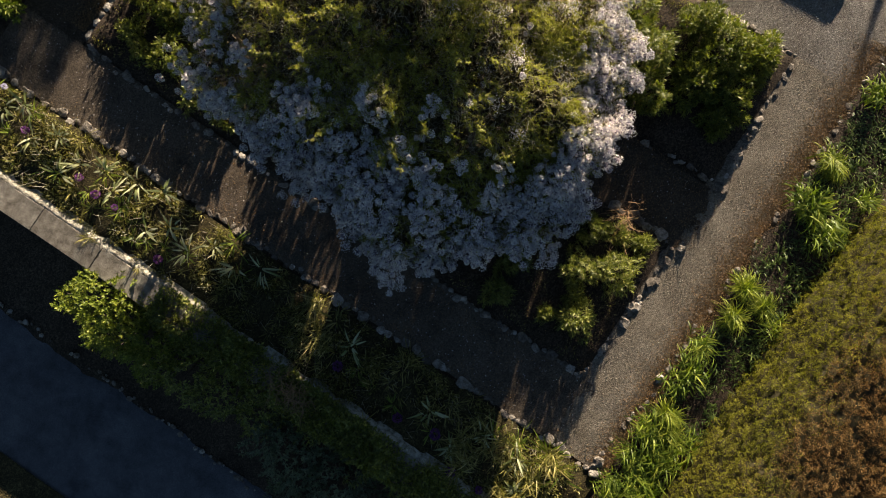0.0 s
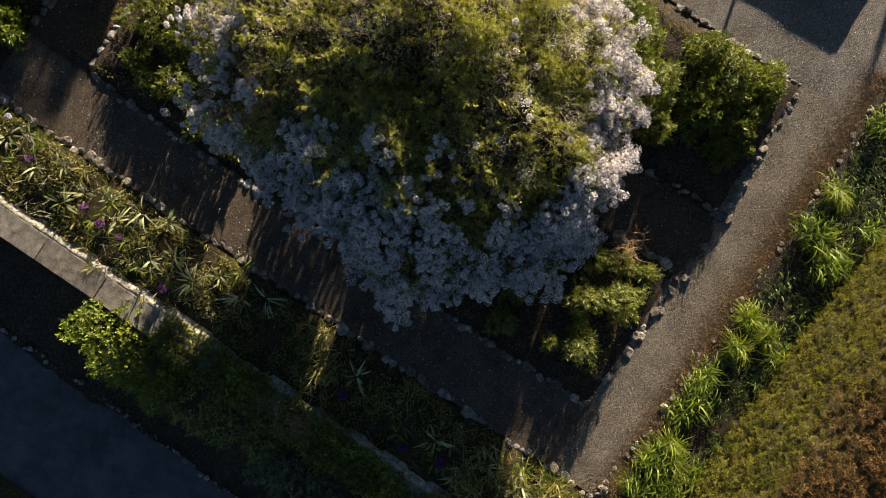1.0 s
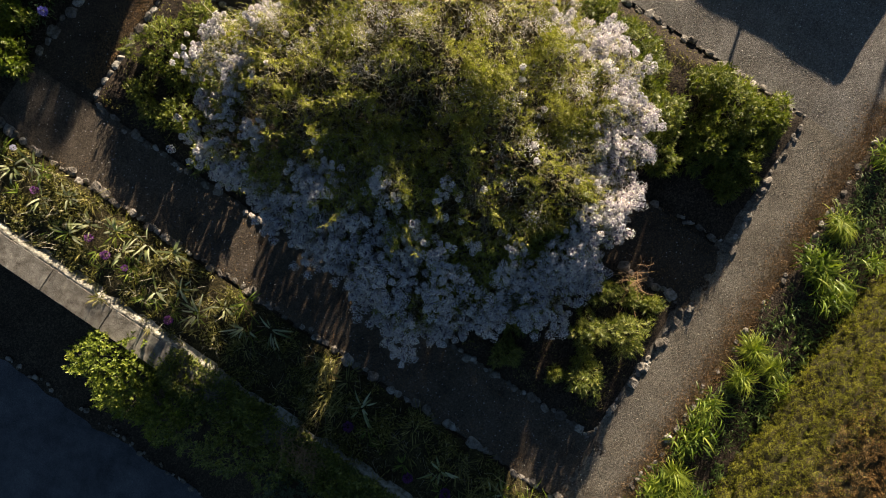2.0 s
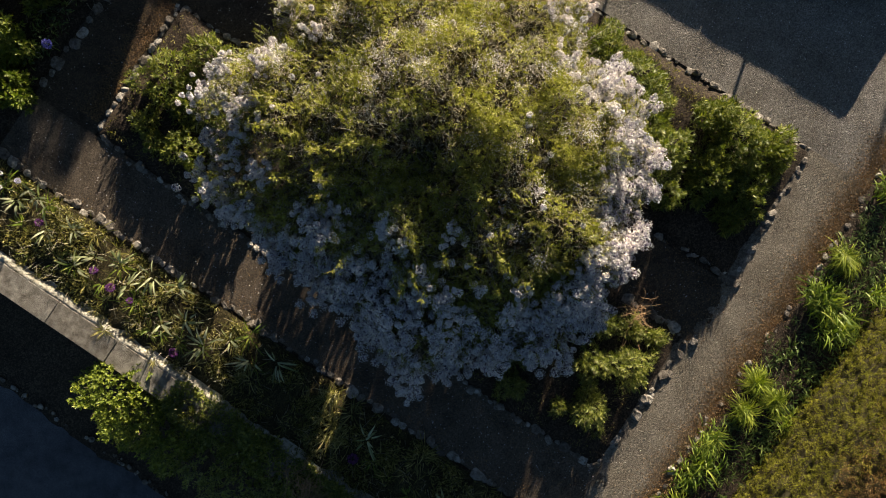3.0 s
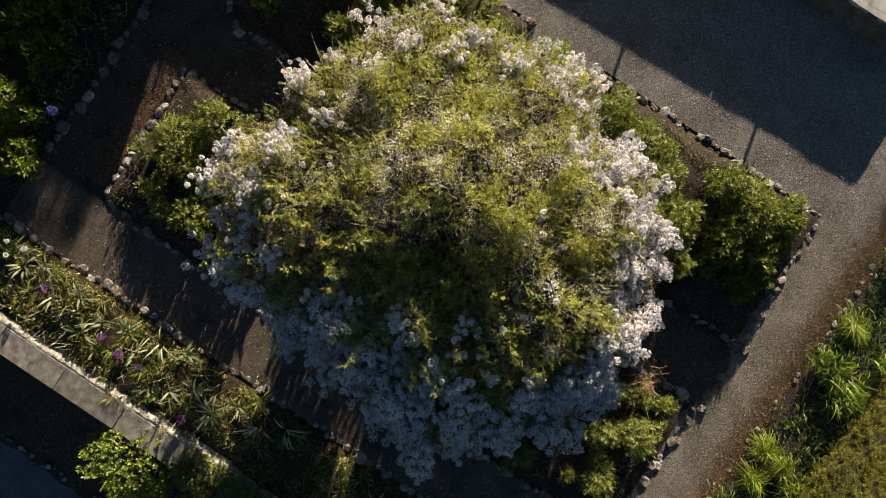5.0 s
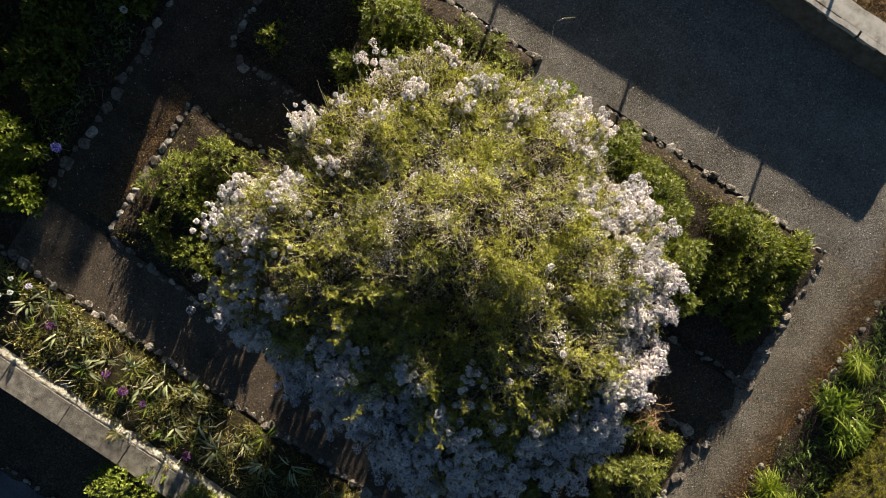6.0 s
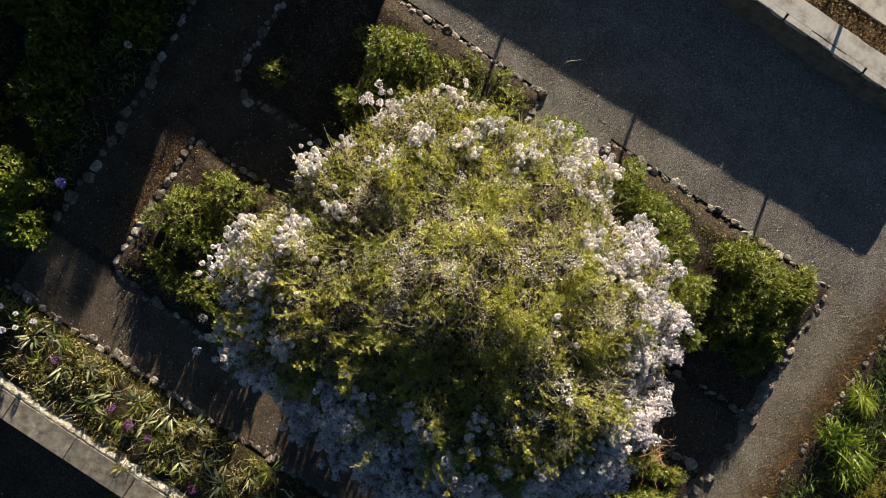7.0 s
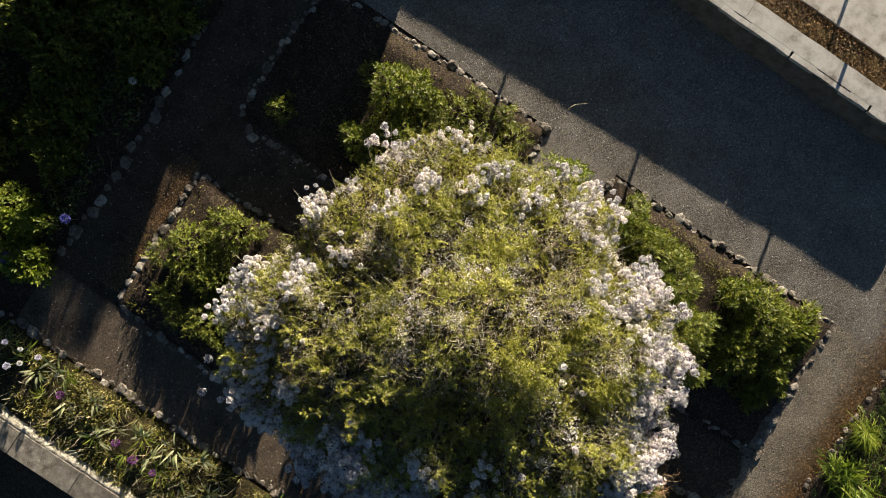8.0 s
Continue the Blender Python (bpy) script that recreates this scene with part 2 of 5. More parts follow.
WHITE = leaf_mat("white_petals", [(0.0, (0.6, 0.6, 0.68)), (1.0, (0.8, 0.8, 0.82))], 0.6, 0.2, (1, 1, 1))

# ---- mesh helpers ----
RNG = np.random.default_rng(7)


def mesh_of(name, V, F, material, smooth=False):
    """A mesh from arrays: V (n, 3), F (m, 3 or 4)."""
    V, F = np.asarray(V, np.float32), np.asarray(F, np.int32)
    me = bpy.data.meshes.new(name)
    k = F.shape[1]
    me.vertices.add(len(V))
    me.vertices.foreach_set("co", V.ravel())
    me.loops.add(F.size)
    me.loops.foreach_set("vertex_index", F.ravel())
    me.polygons.add(len(F))
    me.polygons.foreach_set("loop_start", np.arange(len(F), dtype=np.int32) * k)
    me.update(calc_edges=True)
    me.validate()
    if smooth:
        me.polygons.foreach_set("use_smooth", np.ones(len(F), bool))
    me.materials.append(material)
    return me


def put(name, me, parent=None, at=None, label=""):
    ob = new(name, me)
    if parent is not None:
        ob.parent = parent
    if at is not None:
        ob.matrix_basis = at
    if label:
        ob["label"] = label
    return ob


def thing(name, at, label, category, group="", kind=""):
    ob = new(name)
    ob.empty_display_size = 0.1
    ob.matrix_basis = at
    return tagged(ob, label, category, group, kind)


def unit(v):
    return v / np.maximum(np.linalg.norm(v, axis=-1, keepdims=True), 1e-9)


def leaves(P, D, N, length, width, fold=0.25):
    """A folded pointed leaf at each of P along D, its face towards N: two triangles each."""
    D = unit(D)
    S = unit(np.cross(D, N))
    U = np.cross(S, D)
    L, W = np.asarray(length).reshape(-1, 1), np.asarray(width).reshape(-1, 1)
    n = len(P)
    V = np.stack([P, P + D * L * 0.45 + S * W * 0.5 + U * W * fold, P + D * L, P + D * L * 0.45 - S * W * 0.5 + U * W * fold], 1)
    i = np.arange(n)[:, None] * 4
    F = np.concatenate([i + np.array([[0, 1, 2]]), i + np.array([[0, 2, 3]])])
    return V.reshape(-1, 3), F


def blades(P, az, length, width, rise, droop, steps=4):
    """Arching strap leaves from P: az heading, rise the first slope in radians, droop how far they bend over."""
    n = len(P)
    s = np.linspace(0, 1, steps + 1)
    ang = rise[:, None] - droop[:, None] * s[None]
    seg = length[:, None] / steps
    dx = np.cumsum(np.cos(ang) * seg, 1) - np.cos(ang[:, :1]) * seg
    dz = np.cumsum(np.sin(ang) * seg, 1) - np.sin(ang[:, :1]) * seg
    C = np.stack([P[:, :1] + dx * np.cos(az)[:, None], P[:, 1:2] + dx * np.sin(az)[:, None], P[:, 2:3] + dz], 2)
    side = np.stack([-np.sin(az), np.cos(az), np.zeros(n)], 1)[:, None, :]
    w = width[:, None, None] * np.array([0.6, 1.0, 0.9, 0.6, 0.08][:steps + 1] if steps == 4 else np.linspace(1, 0.1, steps + 1))[None, :, None] * 0.5
    V = np.stack([C + side * w, C - side * w], 2).reshape(n, -1, 3)
    k = (steps + 1) * 2
    q = np.array([[2 * j, 2 * j + 1, 2 * j + 3, 2 * j + 2] for j in range(steps)])
    F = (np.arange(n)[:, None, None] * k + q[None]).reshape(-1, 4)
    return V.reshape(-1, 3), F


def tube(points, radii, sides=6):
    """A tapered tube along points, with a closed tip."""
    pts = [Vector(p) for p in points]
    V, F = [], []
    for k, p in enumerate(pts):
        d = (pts[min(k + 1, len(pts) - 1)] - pts[max(k - 1, 0)]).normalized()
        a = d.cross(Vector((0.31, 0.95, 0.1))).normalized()
        b = d.cross(a)
        for j in range(sides):
            w = 2 * math.pi * j / sides
            V.append(p + (a * math.cos(w) + b * math.sin(w)) * radii[k])
    for k in range(len(pts) - 1):
        for j in range(sides):
            F.append([k * sides + j, k * sides + (j + 1) % sides, (k + 1) * sides + (j + 1) % sides, (k + 1) * sides + j])
    return np.array([tuple(v) for v in V]), np.array(F)


def twigs(A, B, radius):
    """Thin three-sided sticks from A to B."""
    D = unit(B - A)
    S = unit(np.cross(D, np.array([0.3, 0.2, 0.93])))
    U = np.cross(D, S)
    r = np.asarray(radius).reshape(-1, 1)
    ring = [S * r, (-0.5 * S + 0.87 * U) * r, (-0.5 * S - 0.87 * U) * r]
    V = np.stack([A + ring[0], A + ring[1], A + ring[2], B + ring[0] * 0.5, B + ring[1] * 0.5, B + ring[2] * 0.5], 1)
    i = np.arange(len(A))[:, None] * 6
    F = np.concatenate([i + np.array([[0, 1, 4, 3]]), i + np.array([[1, 2, 5, 4]]), i + np.array([[2, 0, 3, 5]])])
    return V.reshape(-1, 3), F


def rand_dirs(n, up=0.0):
    v = RNG.normal(size=(n, 3))
    v[:, 2] += up
    return unit(v)


def lumps(x, y, scale, seed=0.0):
    """Smooth uneven height between about -1 and 1."""
    return np.array([noise.noise((a * scale + seed, b * scale - seed, seed * 0.7)) for a, b in zip(np.ravel(x), np.ravel(y))]).reshape(np.shape(x)) * 1.6


def sheet(x0, x1, y0, y1, step, height):
    """A ground patch: a grid whose height comes from a function of x and y."""
    nx, ny = max(2, int(round((x1 - x0) / step)) + 1), max(2, int(round((y1 - y0) / step)) + 1)
    X, Y = np.meshgrid(np.linspace(x0, x1, nx), np.linspace(y0, y1, ny))
    V = np.stack([X, Y, height(X, Y)], 2).reshape(-1, 3)
    i = (np.arange(ny - 1)[:, None] * nx + np.arange(nx - 1)[None]).reshape(-1, 1)
    return V, i + np.array([[0, 1, nx + 1, nx]])


def box(x0, x1, y0, y1, z0, z1, bevel=0.0):
    bm = bmesh.new()
    bmesh.ops.create_cube(bm, size=1.0)
    for v in bm.verts:
        v.co = Vector((x0 if v.co.x < 0 else x1, y0 if v.co.y < 0 else y1, z0 if v.co.z < 0 else z1))
    if bevel:
        bmesh.ops.bevel(bm, geom=bm.edges[:], offset=bevel, segments=2, affect='EDGES')
    return bm


def part(name, bm, material, parent=None, label=""):
    me = bpy.data.meshes.new(name)
    bm.to_mesh(me)
    bm.free()
    me.materials.append(material)
    return put(name, me, parent, None, label)


# ---- ground: one sheet with the step down to the lane in the south and to the terrace in the north ----
SOUTH, NORTH, LANE, TERRACE = -7.2, 9.2, -0.95, -0.35
prof = [(-600, LANE), (SOUTH, LANE), (SOUTH, 0.0), (NORTH, 0.0), (NORTH, TERRACE), (600, TERRACE)]
V = np.array([(x, y, z) for y, z in prof for x in (-600, 600)], float)
F = np.array([[2 * k, 2 * k + 1, 2 * k + 3, 2 * k + 2] for k in range(len(prof) - 1)])
tagged(put("ground", mesh_of("ground", V, F, SOIL)), "dark brown garden soil reaching to the horizon", "ground", kind="structure")


def flat_noise(z, amp, scale, seed):
    return lambda X, Y: z + amp * lumps(X, Y, scale, seed)


def path(name, x0, x1, y0, y1, label, z=0.012, material=GRAVEL, frayed=None):
    height = flat_noise(z, 0.006, 2.0, 3.7)
    if frayed is not None:
        # the eastern end thins out raggedly into the next path
        flat = height
        height = lambda X, Y: flat(X, Y) + 0.01 - 0.05 * np.clip((X - frayed - 0.2 * lumps(X, Y, 1.3, 3.0) - 0.14 * lumps(X, Y, 5.0, 1.0) - 0.07 * lumps(X, Y, 16.0, 2.0)) / 0.3, 0, 1)
    V, F = sheet(x0, x1, y0, y1, 0.06 if frayed is not None else 0.12, height)
    return tagged(put(name, mesh_of(name, V, F, material, True)), label, "gravel path", kind="structure")


path("path_south", -8.05, 7.6, -4.85, -3.35, "shaded brown earth path beside a stone edging", 0.012, EARTH, 6.7)
path("path_east", 6.5, 8.08, -4.85, 5.0, "sunlit grey gravel path with brown leaf litter", 0.012, TRODDEN)
path("path_west", -8.05, -6.45, -3.35, 9.0, "earth path toned dark for its deep shade", 0.012, SHADED_EARTH)
path("path_north", -6.45, 11.0, 5.0, 8.75, "grey gravel forecourt partly in the wall's shadow", material=FORECOURT)
path("path_cross", -6.45, 7.6, 0.05, 1.55, "narrow shaded earth path between the beds", 0.012, SHADED_EARTH, 6.7)
path("path_middle", -0.8, 0.92, 1.45, 5.0, "narrow gravel path under the wisteria", material=FORECOURT)
V, F = sheet(-12, 14, -13.5, -9.3, 0.12, lambda X, Y: LANE + 0.02 + 0.006 * lumps(X, Y, 0.6, 3.3) - 0.06 * np.clip((Y + 9.7 + 0.06 * lumps(X, Y, 1.1, 6.6) + 0.05 * lumps(X, Y, 4.0, 2.2)) / 0.3, 0, 1))
tagged(put("lane", mesh_of("lane", V, F, ASPHALT, True)), "dark asphalt lane in shade below the garden wall", "lane", kind="structure")
V, F = sheet(-30, 30, -22, -12.2, 0.3, lambda X, Y: LANE + 0.05 + 0.03 * lumps(X, Y, 1.2, 8.0) + 0.12 * np.clip(-12.4 - Y, 0, 1))
tagged(put("verge", mesh_of("verge", V, F, TURF, True)), "dull green grass verge beside the lane", "grass verge", kind="structure")


def bed(name, x0, x1, y0, y1, material, label, high=0.09):
    def height(X, Y):
        e = np.minimum(np.minimum(X - x0, x1 - X), np.minimum(Y - y0, y1 - Y))
        return 0.02 + high * np.clip(e / 0.35, 0, 1) + 0.025 * lumps(X, Y, 1.7, x0) + 0.012 * lumps(X, Y, 6.0, y0)
    V, F = sheet(x0, x1, y0, y1, 0.09, height)
    return tagged(put(name, mesh_of(name, V, F, material, True)), label, "flower bed", kind="structure")


bed("bed_north_west", -6.4, -0.85, 1.5, 4.9, SOIL, "dark soil bed edged with pale stones")
bed("bed_north_east", 0.98, 6.6, 1.7, 4.9, SOIL, "brown soil bed edged with pale stones")
bed("bed_south_west", -6.4, -0.4, -3.3, 0.0, SOIL, "brown soil bed edged with pale stones")
bed("bed_south_east", 0.4, 6.55, -3.3, 0.05, SOIL, "dark soil bed edged with pale stones")
bed("bed_south", -14.0, 8.0, -6.6, -4.92, TURF, "weedy mossy bed along the garden wall", 0.05)
bed("bed_east", 8.1, 9.6, -7.0, 9.0, SOIL, "soil strip between the path and the hedge", 0.05)
bed("bed_west", -16.0, -8.15, -6.5, 9.0, SOIL, "dark soil border in deep shade", 0.06)

# ---- walls ----
retaining = thing("retaining_wall", pose(0, 0, 0), "rubble garden retaining wall with pale slab coping", "wall", kind="structure")
put("wall_face", mesh_of("wall_face", *sheet(-26, 8.6, 0, 1.0, 0.2, lambda X, Y: 0.015 * lumps(X, Y, 3.0, 5.0)), RUBBLE), retaining,
    pose(0, -7.22, LANE, 90, 0, 0))
x = -14.0
while x < 8.4:
    w = 1.3 + 0.9 * random.random()
    part("coping_slab", box(x + 0.002, x + w - 0.002, -7.3 + 0.012 * random.random(), -6.72, 0.03, 0.135 + 0.004 * random.random(), 0.012), SLAB, retaining)
    x += w
ridge_h = lambda X, Y: 0.03 + np.clip(1 - np.abs(Y + 6.69 + 0.03 * lumps(X, Y * 0, 3.0, 4.0)) / 0.1, 0, 1) ** 0.25 * (0.103 + 0.004 * lumps(X, Y, 5.0, 1.0) + 0.004 * lumps(X, Y, 14.0, 2.0))
put("mortar_ridge", mesh_of("mortar_ridge", *sheet(-14, 8.2, -6.88, -6.5, 0.032, ridge_h), MORTAR, True), retaining, None, "rough whitish mortar ridge")
parapet = thing("parapet_wall", pose(0, 0, 0), "low parapet wall with pale weathered concrete coping", "wall", kind="structure")
PAR = 0.568
part("wall_body", box(-5.9, 6.02, 8.86, 9.25, TERRACE, PAR - 0.12), RUBBLE, parapet)
V, F = sheet(-5.9, 6.02, 0, 0.56, 0.05, lambda X, Y: -0.3 * (0.56 - Y) + 0.03 * lumps(X, Y * 2, 2.6, 5.0) + 0.02 * lumps(X, Y, 7.0, 2.0))
put("wall_face", mesh_of("wall_face", np.stack([V[:, 0], 8.84 + V[:, 2], V[:, 1] - 0.02], 1), F, RUBBLE), parapet, None, "dark mossy uneven wall face")
part("wall_return", box(5.6, 6.02, 9.25, 20.0, TERRACE, PAR - 0.02), RUBBLE, parapet)
NOTCH = (2.4, 4.36)
ends = [-5.9, -2.7, -0.4, 1.2, 3.35, 5.2, 6.1]
LIP = [(-5.9, -3.4), (-3.4, -1.1), (-1.1, 0.95), (0.95, 1.35), (1.35, 2.375), (2.425, 3.0), (3.0, 3.85), (3.85, 4.335), (4.385, 6.1)]


def coping_strip(x0, x1, y0, y1, top, name, label=""):
    """A worn strip of the coping, which falls a little towards the east."""
    bm = box(x0 + 0.002, x1 - 0.002, y0, y1, top - 0.1, top, 0.003)
    bmesh.ops.subdivide_edges(bm, edges=[e for e in bm.edges if abs(e.verts[0].co.x - e.verts[1].co.x) > 0.1], cuts=24)
    for v in bm.verts:
        side = -1 if v.co.y < (y0 + y1) / 2 else 1
        if v.co.y < 8.9 or v.co.y > 9.3:
            v.co.y += side * 0.016 * noise.noise((v.co.x * 2.3, side * 4.0, 1.0)) + 0.008 * noise.noise((v.co.x * 9, side * 2.0, 3.0))
        v.co.z += 0.004 * noise.noise((v.co.x * 1.5, 0.0, 6.0)) - 0.0085 * v.co.x
    part(name, bm, CONCRETE, parapet, label)


for x0, x1 in zip(ends[:-1], ends[1:]):
    coping_strip(x0, x1, 8.95, 9.36, PAR + 0.012, "coping")
for k, (x0, x1) in enumerate(LIP):
    coping_strip(x0, x1, 8.82, 8.93 if k in (3, 6) else 8.949, PAR + 0.0125, "coping_lip", "paler worn front lip of the coping")
# A dark piece in each notch stands for the shade inside it
for x0 in NOTCH:
    part("outlet", box(x0 - 0.024, x0 + 0.024, 8.85, 8.948, PAR - 0.1, PAR - 0.05, 0.002), METAL, parapet, "small dark piece standing for the shade in a coping notch")
# Out of view: a wall set up to cast shadow over the western beds
tall = thing("shadow_casting_wall", pose(0, 0, 0), "unseen taller wall added to cast the western shadow", "wall", kind="structure")
part("wall_body", box(-9.66, -5.92, 8.75, 9.2, TERRACE, 1.62, 0.02), RUBBLE, tall)
part("higher_wall", box(-26, -9.663, 8.75, 9.2, TERRACE, 2.2, 0.02), RUBBLE, tall)
V, F = sheet(-5.9, 5.6, 9.3, 10.5, 0.1, lambda X, Y: TERRACE + 0.03 + 0.012 * lumps(X, Y, 3.0, 2.0))
tagged(put("terrace_bed", mesh_of("terrace_bed", V, F, LITTER, True)), "strip of leaf litter behind the parapet", "soil strip", kind="structure")
part_ob = part("terrace_slab", box(-5.9, 5.58, 10.45, 22.0, TERRACE - 0.1, TERRACE + 0.06, 0.015), CONCRETE)
tagged(part_ob, "pale stained concrete terrace slab", "terrace", kind="structure")


# ---- the wisteria ----
RIM = np.array([4.02, 4.0, 4.06, 3.75, 3.95, 3.95, 3.95, 3.95, 3.7, 3.85, 4.2, 3.95, 3.4, 3.13, 3.2, 3.85, 4.1, 4.3])


def rim(th):
    return np.interp(np.mod(th, 2 * math.pi), np.arange(19) * math.pi / 9, np.append(RIM, RIM[0]))


def crown(th, s):
    """A place on the crown's skin: heading, and the share of the way out from its middle to its rim."""
    r = rim(th) * s * (1 + s ** 3 * (0.05 * lumps(2.6 * np.cos(th), 2.6 * np.sin(th), 1.0, 5.5) + 0.03 * lumps(6.5 * np.cos(th), 6.5 * np.sin(th), 1.0, 8.5)))
    x, y = r * np.cos(th), r * np.sin(th)
    z = 4.05 - 2.2 * s ** (1.58 + 0.25 * np.sin(th))
    z = z + 0.3 * lumps(x, y, 0.75, 1.3) * (1 - 0.4 * s) + 0.23 * lumps(x, y, 1.7, 4.1) + 0.12 * lumps(x, y, 3.8, 2.2)
    z = z + 0.22 * np.exp(-((x + 0.15) ** 2 + (y - 0.85) ** 2) / 0.6) - 0.95 * np.exp(-((x - 0.1) ** 2 + (y + 0.55) ** 2) / 0.6)
    z = z + 0.25 * np.exp(-((x - 2.8) ** 2 + (y - 0.5) ** 2) / 0.45) - 0.4 * np.exp(-((x - 3.5) ** 2 + (y + 1.2) ** 2) / 0.7) - 0.35 * np.exp(-((x + 1.4) ** 2 + (y + 1.6) ** 2) / 0.8) - 0.5 * np.exp(-((x - 1.45) ** 2 + (y + 0.1) ** 2) / 0.65)
    return np.stack([x, y, z], -1)


def crown_spread(n, low=0.0, high=1.0):
    th = RNG.uniform(0, 2 * math.pi, n)
    s = np.sqrt(RNG.uniform(low ** 2, high ** 2, n))
    return th, s


def crown_out(P):
    """Roughly outward from the crown."""
    return unit(P - np.array([0, 0, -0.6]))


wisteria = thing("wisteria", pose(0, 0, 0), "huge domed wisteria with pale lilac blossom and fresh yellow-green leaves", "wisteria")
trunk_pts = [(0.05, 0.1, -0.05), (0.0, 0.05, 0.5), (0.12, -0.05, 1.1), (0.0, 0.0, 1.9), (0.05, 0.1, 2.9)]
put("trunk", mesh_of("trunk", *tube(trunk_pts, [0.26, 0.2, 0.17, 0.14, 0.05], 10), BARK, True), wisteria)
for k in range(9):
    th = k * 2 * math.pi / 9 + 0.3
    pts = [(0.05, 0.0, 1.2 + 0.08 * k)]
    for s in (0.25, 0.5, 0.75, 0.95):
        q = crown(np.array([th + 0.25 * math.sin(3 * s + k)]), np.array([s]))[0]
        pts.append((q[0], q[1], q[2] - 0.55 + 0.2 * s))
    put("limb", mesh_of("limb", *tube(pts, [0.1, 0.08, 0.06, 0.04, 0.015], 7), BARK, True), wisteria)


def lit_gap(P):
    u = P[:, 0] + 0.267 * (P[:, 1] + 5.8)
    return (np.abs(P[:, 2] - 0.2 - 0.172 * (P[:, 1] + 6)) < 0.42) & ((np.abs(u - 1.33 + 0.2 * RNG.normal(size=len(P))) < 0.48) | ((np.abs(u + 1.45 + 0.3 * RNG.normal(size=len(P))) < 0.7) & (RNG.uniform(size=len(P)) < 0.88)))


def pinnate(P, D, face, L, pairs, small, slim):
    """Compound leaves: at each of P along D a drooping stalk of length L with pairs of leaflets."""
    n = len(P)
    side = unit(np.cross(D, face))
    nrm = np.cross(side, D)
    Ps, Ds, Ns, Ls = [], [], [], []
    for j in range(2 * pairs + 1):
        a = (j // 2 + 1) / (pairs + 0.5)
        sg = 1 if j % 2 else -1
        d = D if j == 2 * pairs else D * 0.5 + side * sg * 0.9
        Ps.append(P + D * (L * a)[:, None] + np.array([0, 0, -1]) * (L * a * a * 0.45)[:, None])
        Ds.append(d + RNG.normal(size=(n, 3)) * 0.25 + np.array([0, 0, -0.2]))
        Ns.append(nrm + RNG.normal(size=(n, 3)) * 0.5)
        Ls.append(L * RNG.uniform(0.8, 1.25, n) * small * (1.15 - 0.5 * a))
    Ls = np.concatenate(Ls)
    return leaves(np.concatenate(Ps), np.concatenate(Ds), np.concatenate(Ns), Ls, Ls * slim)


def sprig_cloud(n, low, high, depth0, depth1, size, keep=None, pairs=6, small=0.24, slim=0.4, up=0.7):
    """Drooping compound leaves: a stalk with pairs of leaflets, spread through the crown's skin."""
    th, s = crown_spread(n, low, high)
    if keep is not None:
        ok = RNG.uniform(size=n) < keep(th, s)
        th, s = th[ok], s[ok]
    n = len(th)
    P = crown(th, s)
    out = crown_out(P)
    P = P - out * RNG.uniform(depth0, depth1, (n, 1))
    if depth0 > 0:
        ok = ~lit_gap(P)
        P, out, n = P[ok], out[ok], int(ok.sum())
    D = unit(rand_dirs(n) * 0.9 + out * up + np.array([0, 0, -0.15]))
    return pinnate(P, D, out + rand_dirs(n) * 0.6, RNG.uniform(0.6, 1.25, n) * size, pairs, small, slim)


def flower_share(th, s):
    """Where the blossom hangs: thick round the south and on the eastern rim, thin on the top and on the leafy slope inside that rim."""
    south = np.exp(-((np.mod(th + math.radians(78) + math.pi, 2 * math.pi) - math.pi) / 0.9) ** 2)
    east = np.exp(-((np.mod(th - math.radians(20) + math.pi, 2 * math.pi) - math.pi) / 0.8) ** 2)
    west = np.exp(-((np.mod(th - math.radians(205) + math.pi, 2 * math.pi) - math.pi) / 0.75) ** 2)
    r = rim(th) * s
    golden = np.exp(-((r * np.cos(th) - 2.75) ** 2 + (r * np.sin(th) - 0.15) ** 2) / 0.75)
    return np.clip(south * np.clip((s - 0.2) * 1.75, 0, 1) + east * np.clip((s - 0.7) * 5, 0, 1) + 0.12 * west * np.clip((s - 0.6) * 4, 0, 1)
                   + 0.2 * np.clip((s - 0.3) * 2, 0, 1) + 0.4 * south * np.clip((s - 0.8) * 6, 0, 1) - 1.1 * golden, 0, 1.2)


def patch(th, s, scale, seed):
    r = rim(th) * s
    return lumps(r * np.cos(th), r * np.sin(th), scale, seed)


def leaf_share(th, s):
    bare = np.exp(-((np.mod(th - math.radians(180) + math.pi, 2 * math.pi) - math.pi) / 1.25) ** 2) * np.clip(s * 1.6, 0, 1)
    tuft = np.clip(0.68 + 1.0 * patch(th, s, 1.5, 7.7) + 0.7 * patch(th, s, 3.6, 2.9), 0.04, 1.15)
    r = rim(th) * s
    # Thins the leaves where shade lies, so the darkened inner ones show through
    hollow = np.maximum(np.exp(-((r * np.cos(th) - 0.1) ** 2 + (r * np.sin(th) + 1.6) ** 2) / 3.2), np.exp(-((r * np.cos(th) + 1.1) ** 2 + (r * np.sin(th) + 1.7) ** 2) / 1.6))
    hollow = np.maximum(hollow, 0.8 * np.exp(-((r * np.cos(th) - 1.4) ** 2 + (r * np.sin(th) + 0.5) ** 2) / 0.8))
    return np.clip((1.0 - 0.62 * flower_share(th, s)) * tuft * (1 - 0.62 * bare) * (1 - 0.85 * hollow), 0.03, 1)


